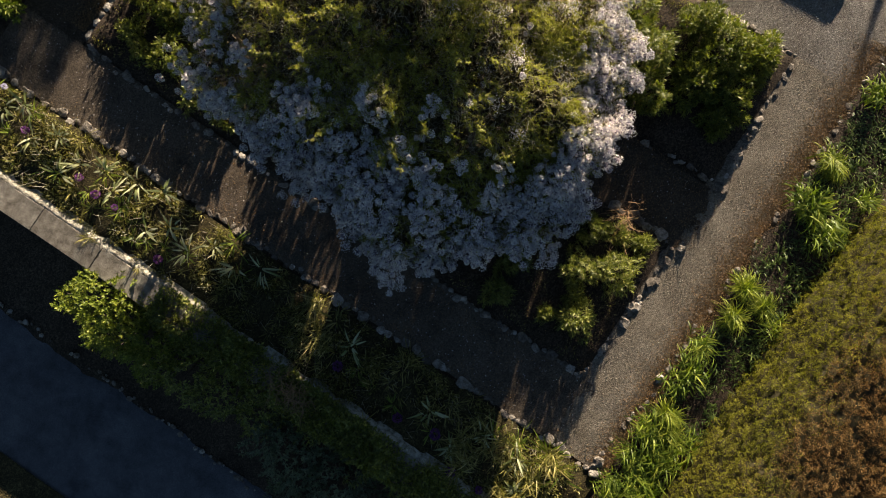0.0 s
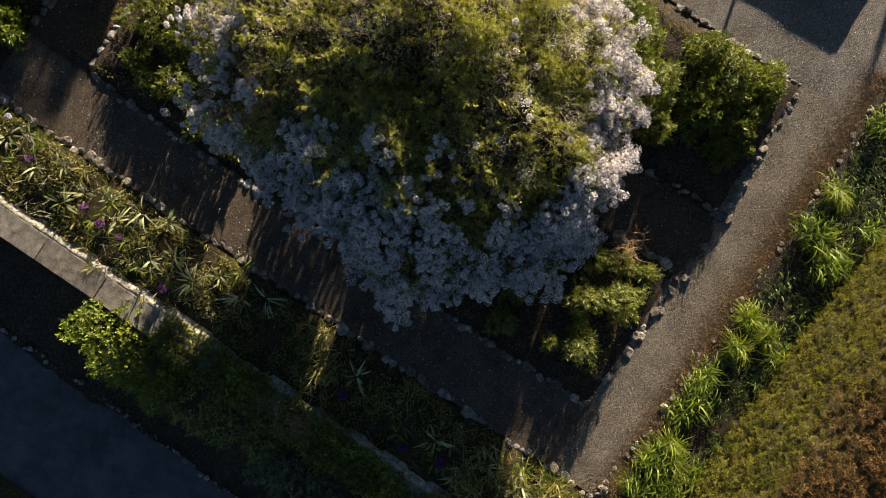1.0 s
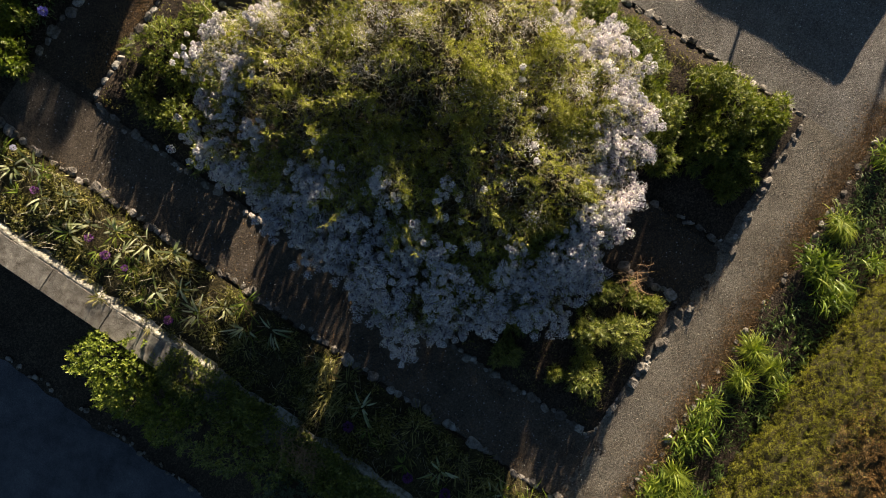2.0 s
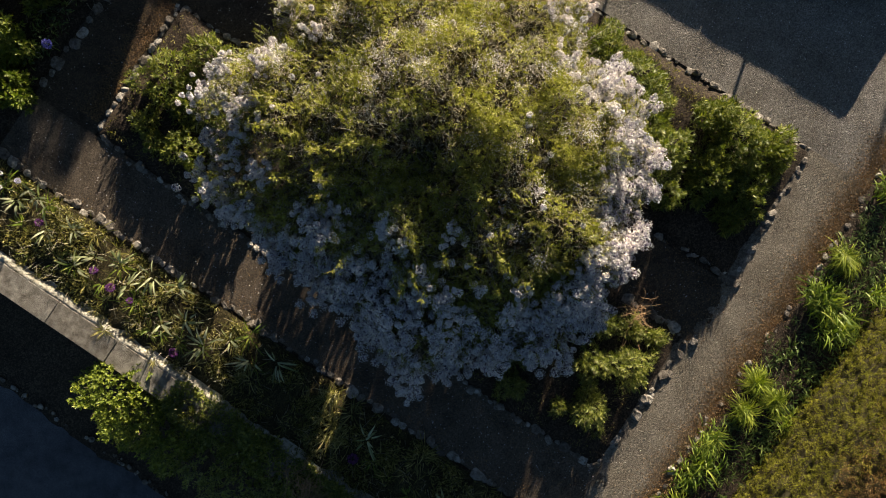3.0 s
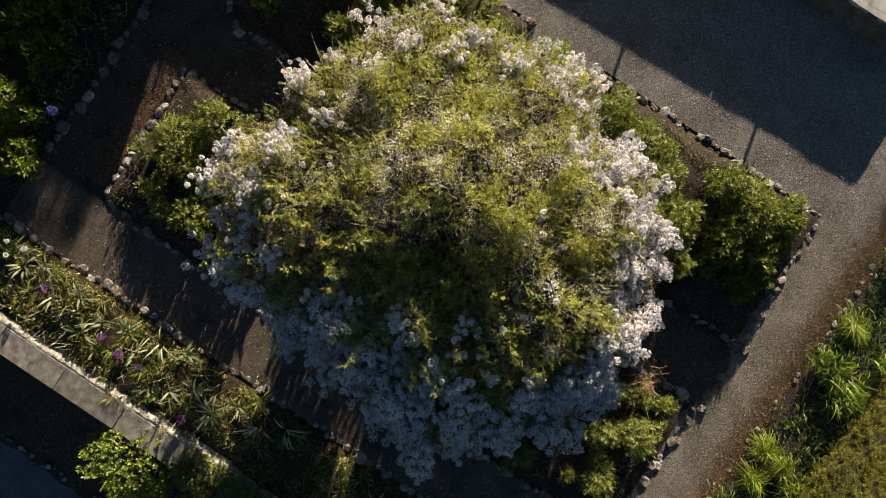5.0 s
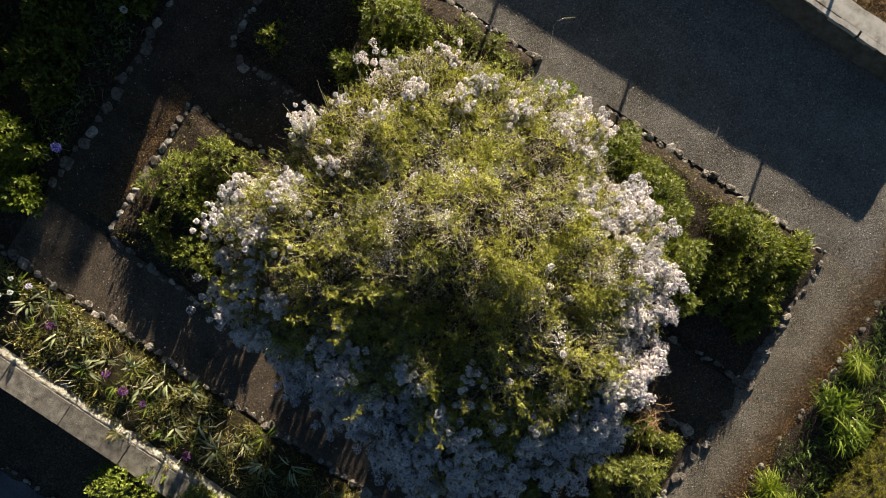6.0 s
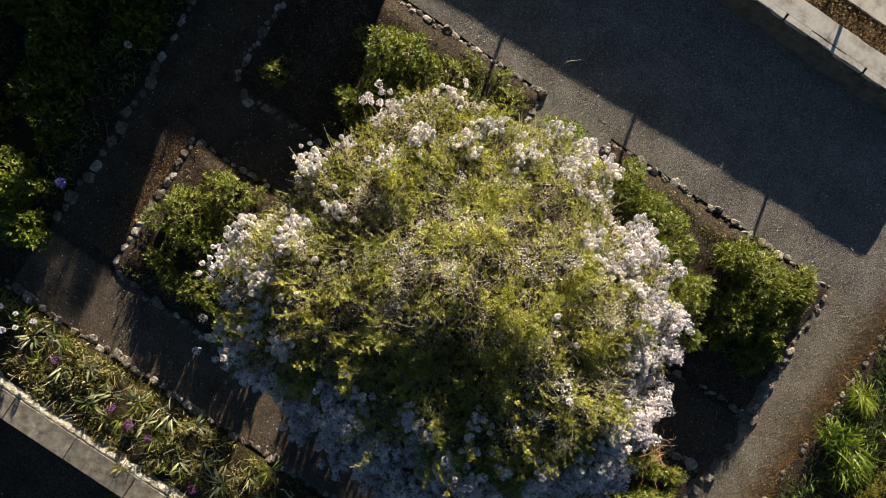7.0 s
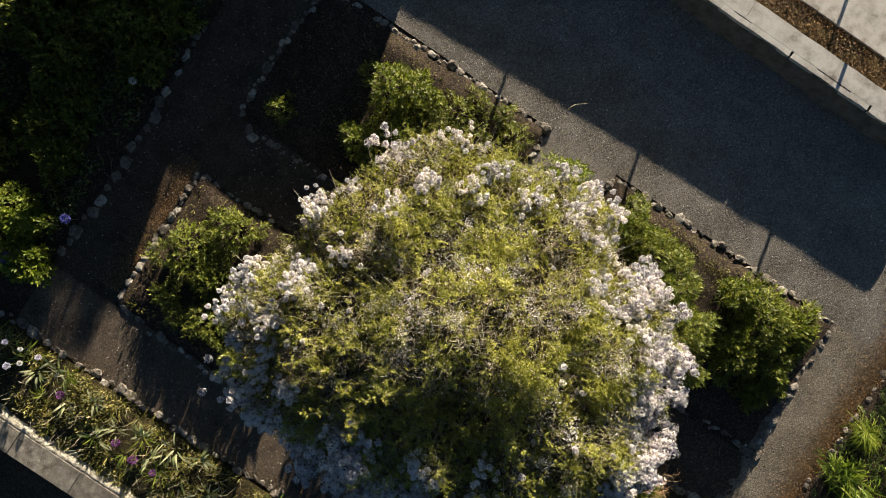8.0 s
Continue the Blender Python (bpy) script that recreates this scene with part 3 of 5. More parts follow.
put("leaf_canopy", mesh_of("leaf_canopy", *sprig_cloud(46000, 0, 1.0, -0.07, 0.2, 0.165, leaf_share, 6, 0.27), WIS_LEAF), wisteria)
# whole compound leaves that stand clear of the crown and catch the light
put("leaf_sprays", mesh_of("leaf_sprays", *sprig_cloud(5200, 0.05, 0.97, -0.12, 0.02, 0.25, lambda th, s: 0.2 + 0.8 * np.clip(patch(th, s, 2.3, 5.1), 0, 1), 9, 0.17, 0.42, 0.45), WIS_LEAF), wisteria)
put("inner_leaves", mesh_of("inner_leaves", *sprig_cloud(4600, 0, 0.93, 0.2, 0.5, 0.24, None, 5, 0.36), WIS_SHADED), wisteria,
    label="brownish inner leaves toned dark for the crown's shade")
th, s = crown_spread(14000, 0, 1.0)
ok = RNG.uniform(size=len(th)) < 1.05 - 0.8 * leaf_share(th, s)
th, s = th[ok], s[ok]
A = crown(th, s)
A -= crown_out(A) * RNG.uniform(0.0, 0.3, (len(A), 1))
B = A + unit(rand_dirs(len(A)) + crown_out(A) * 0.6) * RNG.uniform(0.06, 0.2, (len(A), 1))
C = B + unit(unit(B - A) + rand_dirs(len(A)) * 0.7 + np.array([0, 0, -0.2])) * RNG.uniform(0.05, 0.18, (len(A), 1))
R1 = RNG.uniform(0.002, 0.0055, len(A))
V1, F1 = twigs(A, B, R1)
V2, F2 = twigs(B, C, R1 * 0.6)
put("brushwood", mesh_of("brushwood", np.concatenate([V1, V2]), np.concatenate([F1, F2 + len(V1)]), TWIG), wisteria, label="bare beige twigs")
# an unseen tangle, added inside the crown to block low sun; narrow gaps let low light through to the southern path and
# bed
n = 8000
th, s = crown_spread(n, 0.0, 0.9)
P = crown(th, s)
P[:, 2] = RNG.uniform(0.35, 1.0, n) * np.maximum(P[:, 2] - 0.5, 0.6)
lane_a = np.abs(P[:, 0] + 1.75 + 0.267 * (P[:, 1] + 4.1)) < 0.35 + 0.15 * np.sin(P[:, 1] * 3)
sheet_c = (np.abs(P[:, 2] - 0.15 - 0.172 * (P[:, 1] + 6)) < 0.32) & (np.abs(P[:, 0] + 1.45 + 0.267 * (P[:, 1] + 6)) < 0.7 + 0.25 * RNG.normal(size=len(P)))
P = P[~((lane_a & (P[:, 2] < 1.9)) | sheet_c | lit_gap(P))]
k = 5
P2 = np.repeat(P, k, 0) + RNG.normal(size=(len(P) * k, 3)) * 0.1
put("sun_blocking_tangle", mesh_of("sun_blocking_tangle", *leaves(P2, rand_dirs(len(P2)), rand_dirs(len(P2)), RNG.uniform(0.1, 0.18, len(P2)), RNG.uniform(0.05, 0.09, len(P2))), WIS_SHADED), wisteria,
    label="unseen dense tangle filling the crown to block low sun")


bm = bmesh.new()
bmesh.ops.create_icosphere(bm, subdivisions=1, radius=1.0)
BALL_V = np.array([tuple(v.co) for v in bm.verts])
BALL_F = np.array([[v.index for v in f.verts] for f in bm.faces])
bm.free()


def racemes(C, size, petals=140):
    """Hanging bunches: a slim dark heart, a thick ring of petals round its hollow top, and a skirt of petals that tapers below."""
    n, k = len(C), len(BALL_V)
    shape = BALL_V * np.where(BALL_V[:, 2:] < 0, np.array([0.6, 0.6, 1.7]), np.array([0.6, 0.6, 0.0])) - np.array([0, 0, 0.1])
    V = C[:, None] + shape[None] * size[:, None, None] * (1 + RNG.normal(size=(n, k, 1)) * 0.1)
    F = (np.arange(n)[:, None, None] * k + BALL_F[None]).reshape(-1, 3)
    w = RNG.uniform(0, 2 * math.pi, (n, petals, 1))
    low = RNG.uniform(size=(n, petals, 1)) < 0.36
    turn = RNG.uniform(-0.6, 2.6, (n, petals, 1))            # round the ring's own thickness, from the outside over the top to the hollow
    fall = RNG.uniform(0, 1, (n, petals, 1))
    thick = RNG.uniform(0.34, 0.52, (n, 1, 1))                 # the thicker the ring, the smaller its hollow
    wide = np.where(low, 1.05 - 0.75 * fall, 1.05 - thick + thick * np.cos(turn))
    high = np.where(low, -0.2 - 2.0 * fall, thick * np.sin(turn))
    sway = 1 + 0.12 * np.sin(3 * w + C[:, None, :1] * 40)
    flat = np.concatenate([np.cos(w), np.sin(w), np.zeros_like(w)], 2)
    up = np.array([0.0, 0.0, 1.0])
    P = (C[:, None] + (flat * wide * sway + up * high) * size[:, None, None] * RNG.uniform(0.93, 1.07, (n, petals, 1))).reshape(-1, 3)
    out = np.where(low, flat + 0.2 * up, flat * np.cos(turn) + up * np.sin(turn)).reshape(-1, 3)
    L = RNG.uniform(0.017, 0.027, n * petals)
    V2, F2 = leaves(P, np.cross(out, rand_dirs(n * petals)) + out * 0.12, out + RNG.normal(size=(n * petals, 3)) * 0.18, L, L, 0.08)
    return (V.reshape(-1, 3), F), (V2, F2)


def spaced(P, gap):
    """Leave out places that crowd one another."""
    cells, keep = {}, []
    for k, (p, g) in enumerate(zip(P, gap)):
        c = tuple(int(q // 0.2) for q in p)
        near = [j for i in range(-1, 2) for m in range(-1, 2) for o in range(-1, 2) for j in cells.get((c[0] + i, c[1] + m, c[2] + o), ())]
        if all(np.sum((P[j] - p) ** 2) > g * g for j in near):
            cells.setdefault(c, []).append(k)
            keep.append(k)
    return np.array(keep)


th, s = crown_spread(32000, 0.15, 1.04)
few = flower_share(th, s)
rimmed = 0.4 * np.exp(-((np.mod(th - math.radians(10) + math.pi, 2 * math.pi) - math.pi) / 0.7) ** 2) * (s > 0.8)
ok = np.minimum(few, 0.95) * 0.85 + rimmed + (0.3 + 0.8 * np.minimum(few, 0.95)) * (0.6 * patch(th, s, 1.4, 3.9) + 1.75 * patch(th, s, 2.7, 8.1)) + 0.7 * (RNG.uniform(size=len(th)) < 0.005) + RNG.normal(size=len(th)) * 0.1 > 0.78 + 0.2 * np.exp(-((np.mod(th + math.radians(85) + math.pi, 2 * math.pi) - math.pi) / 0.75) ** 2)
th, s, few = th[ok], s[ok], few[ok]
C = crown(th, s)
C = C + crown_out(C) * (0.03 + 0.24 * few * patch(th, s, 2.7, 8.1))[:, None] + RNG.normal(size=C.shape) * 0.075
ok = ~((C[:, 1] > 1.2) & lit_gap(C))
C, few = C[ok], few[ok]
for tip, many, wide in (((-2.98, 2.62, 1.85), 80, 0.18), ((-3.68, -1.05, 2.0), 45, 0.2), ((-3.22, -2.6, 1.75), 45, 0.18), ((-3.4, -1.85, 1.9), 20, 0.15)):
    tuft = np.array(tip) + RNG.normal(size=(many, 3)) * np.array([wide, wide, wide * 0.55])
    C, few = np.concatenate([C, tuft]), np.concatenate([few, np.full(many, 1.0)])
size = RNG.uniform(0.046, 0.084, len(C)) * (0.5 + 0.53 * few)
east = np.exp(-((np.arctan2(C[:, 1], C[:, 0]) - 0.2) / 0.7) ** 2)
size = size * (1 + 0.25 * east)
south = np.exp(-((np.arctan2(C[:, 1], C[:, 0]) + 1.3) / 0.8) ** 2) * (np.hypot(C[:, 0], C[:, 1]) > 2.5)
keep = spaced(C, size * (1.95 - 0.5 * east - 0.1 * south))
hearts, petals = racemes(C[keep], size[keep])
put("blossom", mesh_of("blossom", *petals, BLOSSOM), wisteria, label="pale lilac and white blossom bunches")
first = hearts
# faded, thin blossom among the bare twigs of the western side
q, u = crown_spread(4200, 0.1, 1.0)
fade = np.exp(-((np.mod(q - math.radians(182) + math.pi, 2 * math.pi) - math.pi) / 1.2) ** 2) * 0.8 + 0.15
ok = RNG.uniform(size=len(q)) < fade * np.clip(0.4 + 0.9 * patch(q, u, 2.2, 6.3), 0, 1)
P = np.repeat(crown(q[ok], u[ok]), 12, 0)
P = P + RNG.normal(size=P.shape) * 0.045
put("faded_blossom", mesh_of("faded_blossom", *leaves(P, rand_dirs(len(P)), rand_dirs(len(P), 0.6), RNG.uniform(0.016, 0.034, len(P)), RNG.uniform(0.01, 0.02, len(P)), 0.2), FADED), wisteria, label="thin greyish faded blossom")
# loose pale blossom among the leaves of the top
q, u = crown_spread(170, 0.15, 0.96)
ok = np.sin(q) > -0.3
P = np.repeat(crown(q[ok], u[ok]), 120, 0)
P = P + RNG.normal(size=P.shape) * np.array([0.085, 0.085, 0.045]) + np.array([0, 0, 0.03])
put("loose_blossom", mesh_of("loose_blossom", *leaves(P, rand_dirs(len(P)), rand_dirs(len(P), 0.5), RNG.uniform(0.014, 0.028, len(P)), RNG.uniform(0.012, 0.022, len(P)), 0.15), BLOSSOM), wisteria, label="loose pale blossom among the leaves")
# the hanging skirt of the crown, open in the north-west where the light passes under it
th = RNG.uniform(0, 2 * math.pi, 1100)
ok = RNG.uniform(size=len(th)) < flower_share(th, np.full(len(th), 0.97)) + 0.05
C = crown(th[ok], RNG.uniform(0.95, 1.02, int(ok.sum())))
C[:, 2] -= RNG.uniform(0.08, 0.65, len(C))
C = C[~lit_gap(C)]
size = RNG.uniform(0.045, 0.075, len(C))
keep = spaced(C, size * 1.7)
hearts, petals = racemes(C[keep], size[keep])
put("hanging_blossom", mesh_of("hanging_blossom", *petals, BLOSSOM), wisteria, label="hanging blossom round the skirt")
put("blossom_heart", mesh_of("blossom_heart", np.concatenate([first[0], hearts[0]]), np.concatenate([first[1], hearts[1] + len(first[0])]), HEART_SHADE), wisteria, label="dark violet hearts standing for shade inside the blossom bunches")
n = 5200
th = RNG.uniform(0, 2 * math.pi, n)
gap = np.abs(th - math.radians(137)) < 0.4
P = crown(th, RNG.uniform(0.8, 0.98, n))
P[:, 2] -= np.where(gap, RNG.uniform(0.0, 0.12, n), RNG.uniform(0.1, 1.25, n))
# Low eastern leaves added to keep sun off the south-east bed
low = RNG.uniform(size=n) < 0.42   # the skirt trails lower on the east side
P[low] = crown(RNG.uniform(-0.25, 0.55, int(low.sum())), RNG.uniform(0.8, 0.95, int(low.sum())))
P[low, 2] = RNG.uniform(0.35, 1.0, int(low.sum())) * P[low, 2]
P = P[~lit_gap(P)]
n = len(P)
D = rand_dirs(n, -0.5)
k = 6
P2 = np.repeat(P, k, 0) + RNG.normal(size=(n * k, 3)) * 0.09
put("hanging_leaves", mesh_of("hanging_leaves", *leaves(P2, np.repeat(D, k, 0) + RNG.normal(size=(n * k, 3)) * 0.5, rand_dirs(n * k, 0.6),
    RNG.uniform(0.06, 0.11, n * k), RNG.uniform(0.025, 0.045, n * k)), WIS_SHADED), wisteria)
# longer arching twigs where the crown is bare
n = 2000
th, s = crown_spread(n, 0.05, 1.0)
ok = RNG.uniform(size=n) < 1.0 - 1.1 * leaf_share(th, s) - 0.6 * flower_share(th, s)
A = crown(th[ok], s[ok])
out = crown_out(A)
A = A - out * 0.08
D = unit(rand_dirs(len(A)) + out * 0.55)
L = RNG.uniform(0.08, 0.19, (len(A), 1))
B = A + D * L
D2 = unit(D + np.array([0, 0, -0.45]) + rand_dirs(len(A)) * 0.3)
C = B + D2 * L
E = C + unit(D2 + np.array([0, 0, -0.5]) + rand_dirs(len(A)) * 0.3) * L
r = RNG.uniform(0.002, 0.0045, len(A))
pieces = [twigs(A, B, r), twigs(B, C, r * 0.8), twigs(C, E, r * 0.6)]
step = len(pieces[0][0])
tagged(put("long_brushwood", mesh_of("long_brushwood", np.concatenate([p[0] for p in pieces]), np.concatenate([p[1] + j * step for j, p in enumerate(pieces)]), TWIG), wisteria, label="pale arching twigs"), "pale arching twigs", kind="stuff")
# long loose shoots that stand out of the crown
for th0, s0, dx, dy, up in ((2.75, 0.93, -0.35, 0.3, 0.75), (2.45, 0.97, -0.2, 0.35, 0.6), (2.68, 0.95, -0.1, 0.2, 0.8), (0.62, 0.9, 0.7, -0.25, 0.15),
                            (-0.12, 0.98, 0.35, -0.35, 0.0), (1.2, 0.95, 0.2, 0.4, 0.5), (3.3, 0.95, -0.5, 0.1, 0.4), (5.6, 0.98, 0.5, -0.2, 0.1),
                            (1.75, 0.98, 0.2, 0.7, 0.3), (2.0, 0.97, -0.1, 0.5, 0.7), (1.62, 1.0, 0.15, 0.75, 0.5), (2.9, 0.98, -0.4, 0.15, 0.5), (2.55, 0.98, -0.25, 0.3, 0.9)):
    q = crown(np.array([th0]), np.array([s0]))[0]
    pts = [(q[0] + dx * a, q[1] + dy * a, q[2] - 0.1 + up * (a - 0.35 * a * a)) for a in (0, 0.35, 0.7, 1.0, 1.2)]
    put("shoot", mesh_of("shoot", *tube(pts, [0.006, 0.005, 0.004, 0.003, 0.002], 4), TWIG), wisteria)
put("shoot", mesh_of("shoot", *tube([(-0.5, 4.2, 1.8), (-0.7, 4.55, 2.05), (-0.87, 4.88, 2.2), (-0.8, 5.05, 2.24), (-0.62, 5.2, 2.22)], [0.005, 0.005, 0.004, 0.003, 0.002], 4), TWIG), wisteria)
# leafy shoots that stand out of the shaded south side into the light
n, k = 120, 12
th = RNG.uniform(math.radians(195), math.radians(375), n)
s = RNG.uniform(0.1, 0.62, n)
A = crown(th, s)
away = np.stack([np.cos(th), np.sin(th), np.zeros(n)], 1)
D = unit(away * RNG.uniform(0.2, 1.0, (n, 1)) + np.array([0, 0, 0.9]) + rand_dirs(n) * 0.55)
L = RNG.uniform(0.3, 0.62, (n, 1)) * (0.7 + 0.6 * s[:, None])
B = A + D * L * 0.55
C = B + unit(D + away * 0.5 + rand_dirs(n) * 0.3 + np.array([0, 0, -0.5])) * L * 0.5
V1, F1 = twigs(A - D * 0.1, B, np.full(n, 0.004))
V2, F2 = twigs(B, C, np.full(n, 0.0025))
tagged(put("young_wood", mesh_of("young_wood", np.concatenate([V1, V2]), np.concatenate([F1, F2 + len(V1)]), TWIG), wisteria), kind="stuff")
f = np.tile(np.linspace(0.3, 1.0, k), n)[:, None]
P = np.where(f < 0.55, np.repeat(A, k, 0) + (np.repeat(B - A, k, 0)) * f / 0.55, np.repeat(B, k, 0) + np.repeat(C - B, k, 0) * (f - 0.55) / 0.45)
D = unit(np.repeat(unit(C - A), k, 0) * 0.5 + rand_dirs(n * k) * 0.9)
put("young_leaves", mesh_of("young_leaves", *pinnate(P, D, rand_dirs(n * k, 0.8), RNG.uniform(0.1, 0.19, n * k), 7, 0.24, 0.45), WIS_LEAF), wisteria)
# short leafy sprays that roughen the crown's outline
n = 900
th, s = crown_spread(n, 0.6, 1.0)
ok = RNG.uniform(size=n) > flower_share(th, s) * 1.3
th, s = th[ok], s[ok]
n = len(th)
A = crown(th, s)
B = A + unit(crown_out(A) + rand_dirs(n) * 0.45) * RNG.uniform(0.15, 0.38, (n, 1))
tagged(put("sprays", mesh_of("sprays", *twigs(A, B, np.full(n, 0.004)), TWIG), wisteria), kind="stuff")
k = 9
f = np.tile(np.linspace(0.3, 1.0, k), n)[:, None]
P = np.repeat(A, k, 0) * (1 - f) + np.repeat(B, k, 0) * f
D = np.repeat(unit(B - A), k, 0) + rand_dirs(n * k) * 0.9
put("spray_leaves", mesh_of("spray_leaves", *leaves(P, D, rand_dirs(n * k, 0.5), RNG.uniform(0.032, 0.058, n * k), RNG.uniform(0.011, 0.019, n * k)), WIS_LEAF), wisteria)


# ---- shrubs ----
def shrub(name, x, y, r, h, material, label, leaf=0.1, slim=0.26, shoots=120, per=11, group="", z=0.08, category="shrub"):
    ob = thing(name, pose(x, y, z), label, category, group)
    for k in range(5):
        w = 2 * math.pi * k / 5 + x
        tip = (0.55 * r * math.cos(w), 0.55 * r * math.sin(w), 0.75 * h)
        put("stem", mesh_of("stem", *tube([(0.04 * math.cos(w), 0.04 * math.sin(w), -0.04), (tip[0] * 0.5, tip[1] * 0.5, tip[2] * 0.6), tip], [0.016, 0.012, 0.004], 5), BARK), ob)
    shoots = int(shoots * 1.5)
    leaf = leaf * 0.85
    th = RNG.uniform(0, 2 * math.pi, shoots)
    c = RNG.uniform(0.0, 1.0, shoots)
    e = np.sqrt(1 - c * c)
    k = RNG.uniform(0.55, 1.0, shoots) ** 0.5
    wob = 1 + 0.22 * np.sin(3 * th + x * 5) * e + 0.15 * np.sin(5 * th + y * 3)
    T = np.stack([r * e * k * wob * np.cos(th), r * e * k * wob * np.sin(th), 0.1 * h + 0.9 * h * c * k * (1 + 0.12 * np.sin(4 * th + y))], 1)
    ax = unit(T * np.array([1, 1, 0.8]) + np.array([0, 0, 0.25 * h]) + RNG.normal(size=T.shape) * 0.12)
    T2, A2 = np.repeat(T, per, 0), np.repeat(ax, per, 0)
    n = len(T2)
    spin = unit(np.cross(A2, rand_dirs(n)))
    step = np.tile(np.linspace(0, 1, per), shoots)[:, None]
    P = T2 - A2 * step * leaf * 1.3
    D = A2 * (0.9 - 0.8 * step) + spin * (0.45 + 0.6 * step) + np.array([0, 0, -0.12])
    L = leaf * RNG.uniform(0.65, 1.2, n)
    put("foliage", mesh_of("foliage", *leaves(P, D, A2 + 0.3 * RNG.normal(size=D.shape), L, L * slim), material), ob)
    return ob


NE = "glossy dark green shrub with narrow leaves in the sunny bed"
# The one at (3.4, 2.25), under the crown, is added to block sun
for x, y, r, h in ((1.7, 4.1, 0.65, 0.8), (2.4, 3.9, 0.72, 0.9), (3.1, 3.5, 0.78, 0.95), (3.75, 3.0, 0.68, 1.15), (4.3, 2.4, 0.5, 0.85), (3.4, 2.25, 0.6, 1.4), (4.5, 4.3, 0.5, 0.7),
                   (5.2, 4.05, 0.8, 0.75), (5.85, 4.4, 0.55, 0.5), (5.1, 3.2, 0.65, 0.65), (5.8, 3.4, 0.65, 0.52), (5.9, 2.75, 0.4, 0.35)):
    shrub("glossy_shrub", x, y, r, h, SHRUB_LEAF, NE, 0.125, 0.22, int(400 * r * r + 40), 13, "shrubs of the north-east bed")
for x, y, r, h in ((-3.95, 3.75, 0.68, 0.95), (-3.5, 3.95, 0.5, 0.85), (-3.35, 3.05, 0.55, 0.8), (-4.05, 2.5, 0.42, 0.75), (-3.65, 2.45, 0.4, 0.6)):
    shrub("glossy_shrub", x, y, r, h, SHRUB_LEAF, "leafy glossy green shrub beside the shadow's edge", 0.11, 0.34, int(330 * r * r + 40), 11, "shrubs of the north-west bed")
for x, y, r, h in ((-2.6, 4.2, 0.4, 0.35), (-2.0, 3.9, 0.45, 0.4), (-1.35, 4.35, 0.42, 0.4), (-3.1, 3.9, 0.35, 0.3), (-1.6, 3.3, 0.4, 0.5), (-2.4, 4.6, 0.3, 0.22), (-1.75, 4.65, 0.3, 0.22), (-2.9, 3.5, 0.4, 0.42), (-2.25, 3.5, 0.42, 0.45), (-1.05, 3.8, 0.35, 0.4)):
    shrub("low_plant", x, y, r, h, OLIVE_LEAF, "low yellowish green plant on bare brown soil", 0.1, 0.2, int(220 * r * r + 25), 9, "low plants of the north-west bed", category="plant")
shrub("small_shrub", -5.75, 2.15, 0.32, 0.5, SHRUB_LEAF, "small green shrub in the shaded bed", 0.09, 0.3, 60, 9)
for x, y, r, h, m in ((-5.7, -1.5, 0.7, 0.55, SHRUB_LEAF), (-5.15, -0.6, 0.6, 0.55, SHRUB_LEAF), (-4.5, -2.45, 0.55, 0.55, SHRUB_LEAF), (-5.0, -1.6, 0.55, 0.5, SHRUB_LEAF), (-4.2, -1.5, 0.5, 0.5, SHRUB_LEAF), (-3.0, -2.8, 0.45, 0.5, OLIVE_LEAF), (-5.2, -2.75, 0.3, 0.3, OLIVE_LEAF),
                      (-5.6, -2.5, 0.35, 0.3, OLIVE_LEAF), (-3.6, -2.9, 0.4, 0.45, OLIVE_LEAF)):
    shrub("glossy_shrub", x, y, r, h, m, "green shrub in the bed beside the lit path corner", 0.1, 0.28, int(320 * r * r + 40), 11, "shrubs of the south-west bed")
for x, y, r, h in ((4.95, -0.62, 0.36, 0.42), (5.5, -0.42, 0.28, 0.3), (5.2, -1.46, 0.42, 0.52), (5.88, -1.12, 0.5, 0.66), (5.74, -2.4, 0.42, 0.54), (5.45, -2.0, 0.25, 0.3), (4.0, -2.82, 0.34, 0.5), (3.93, -2.08, 0.36, 0.45),
                   (5.15, -2.64, 0.2, 0.26), (6.05, -0.3, 0.26, 0.26)):
    shrub("whorled_shrub", x, y, r, h, OLIVE_LEAF, "rounded olive green shrub with whorls of narrow leaves", 0.12, 0.14, int(420 * r * r + 35), 15, "shrubs of the south-east bed")
shrub("yellow_shrub", -0.05, 4.15, 0.5, 1.95, LIME_LEAF, "yellow-green shrub beside the gap in the edging", 0.09, 0.3, 150, 9)
# below the garden wall
for x, y, r, h in ((-2.95, -7.75, 0.95, 1.75), (-2.2, -7.95, 0.85, 1.85), (-1.4, -7.95, 0.75, 1.8)):
    shrub("lime_shrub", x, y, r, h, LIME_LEAF, "bright yellow-green shrub rising over the wall coping", 0.085, 0.5, int(520 * r * r), 10, z=LANE)
for x, y, r, h in ((-0.75, -8.0, 0.85, 1.55), (0.25, -8.0, 0.8, 1.4), (1.2, -7.9, 0.7, 1.25)):
    shrub("shaded_shrub", x, y, r, h, OLIVE_LEAF, "dull olive shrub in the shade under the garden wall", 0.09, 0.4, int(260 * r * r), 9, z=LANE)
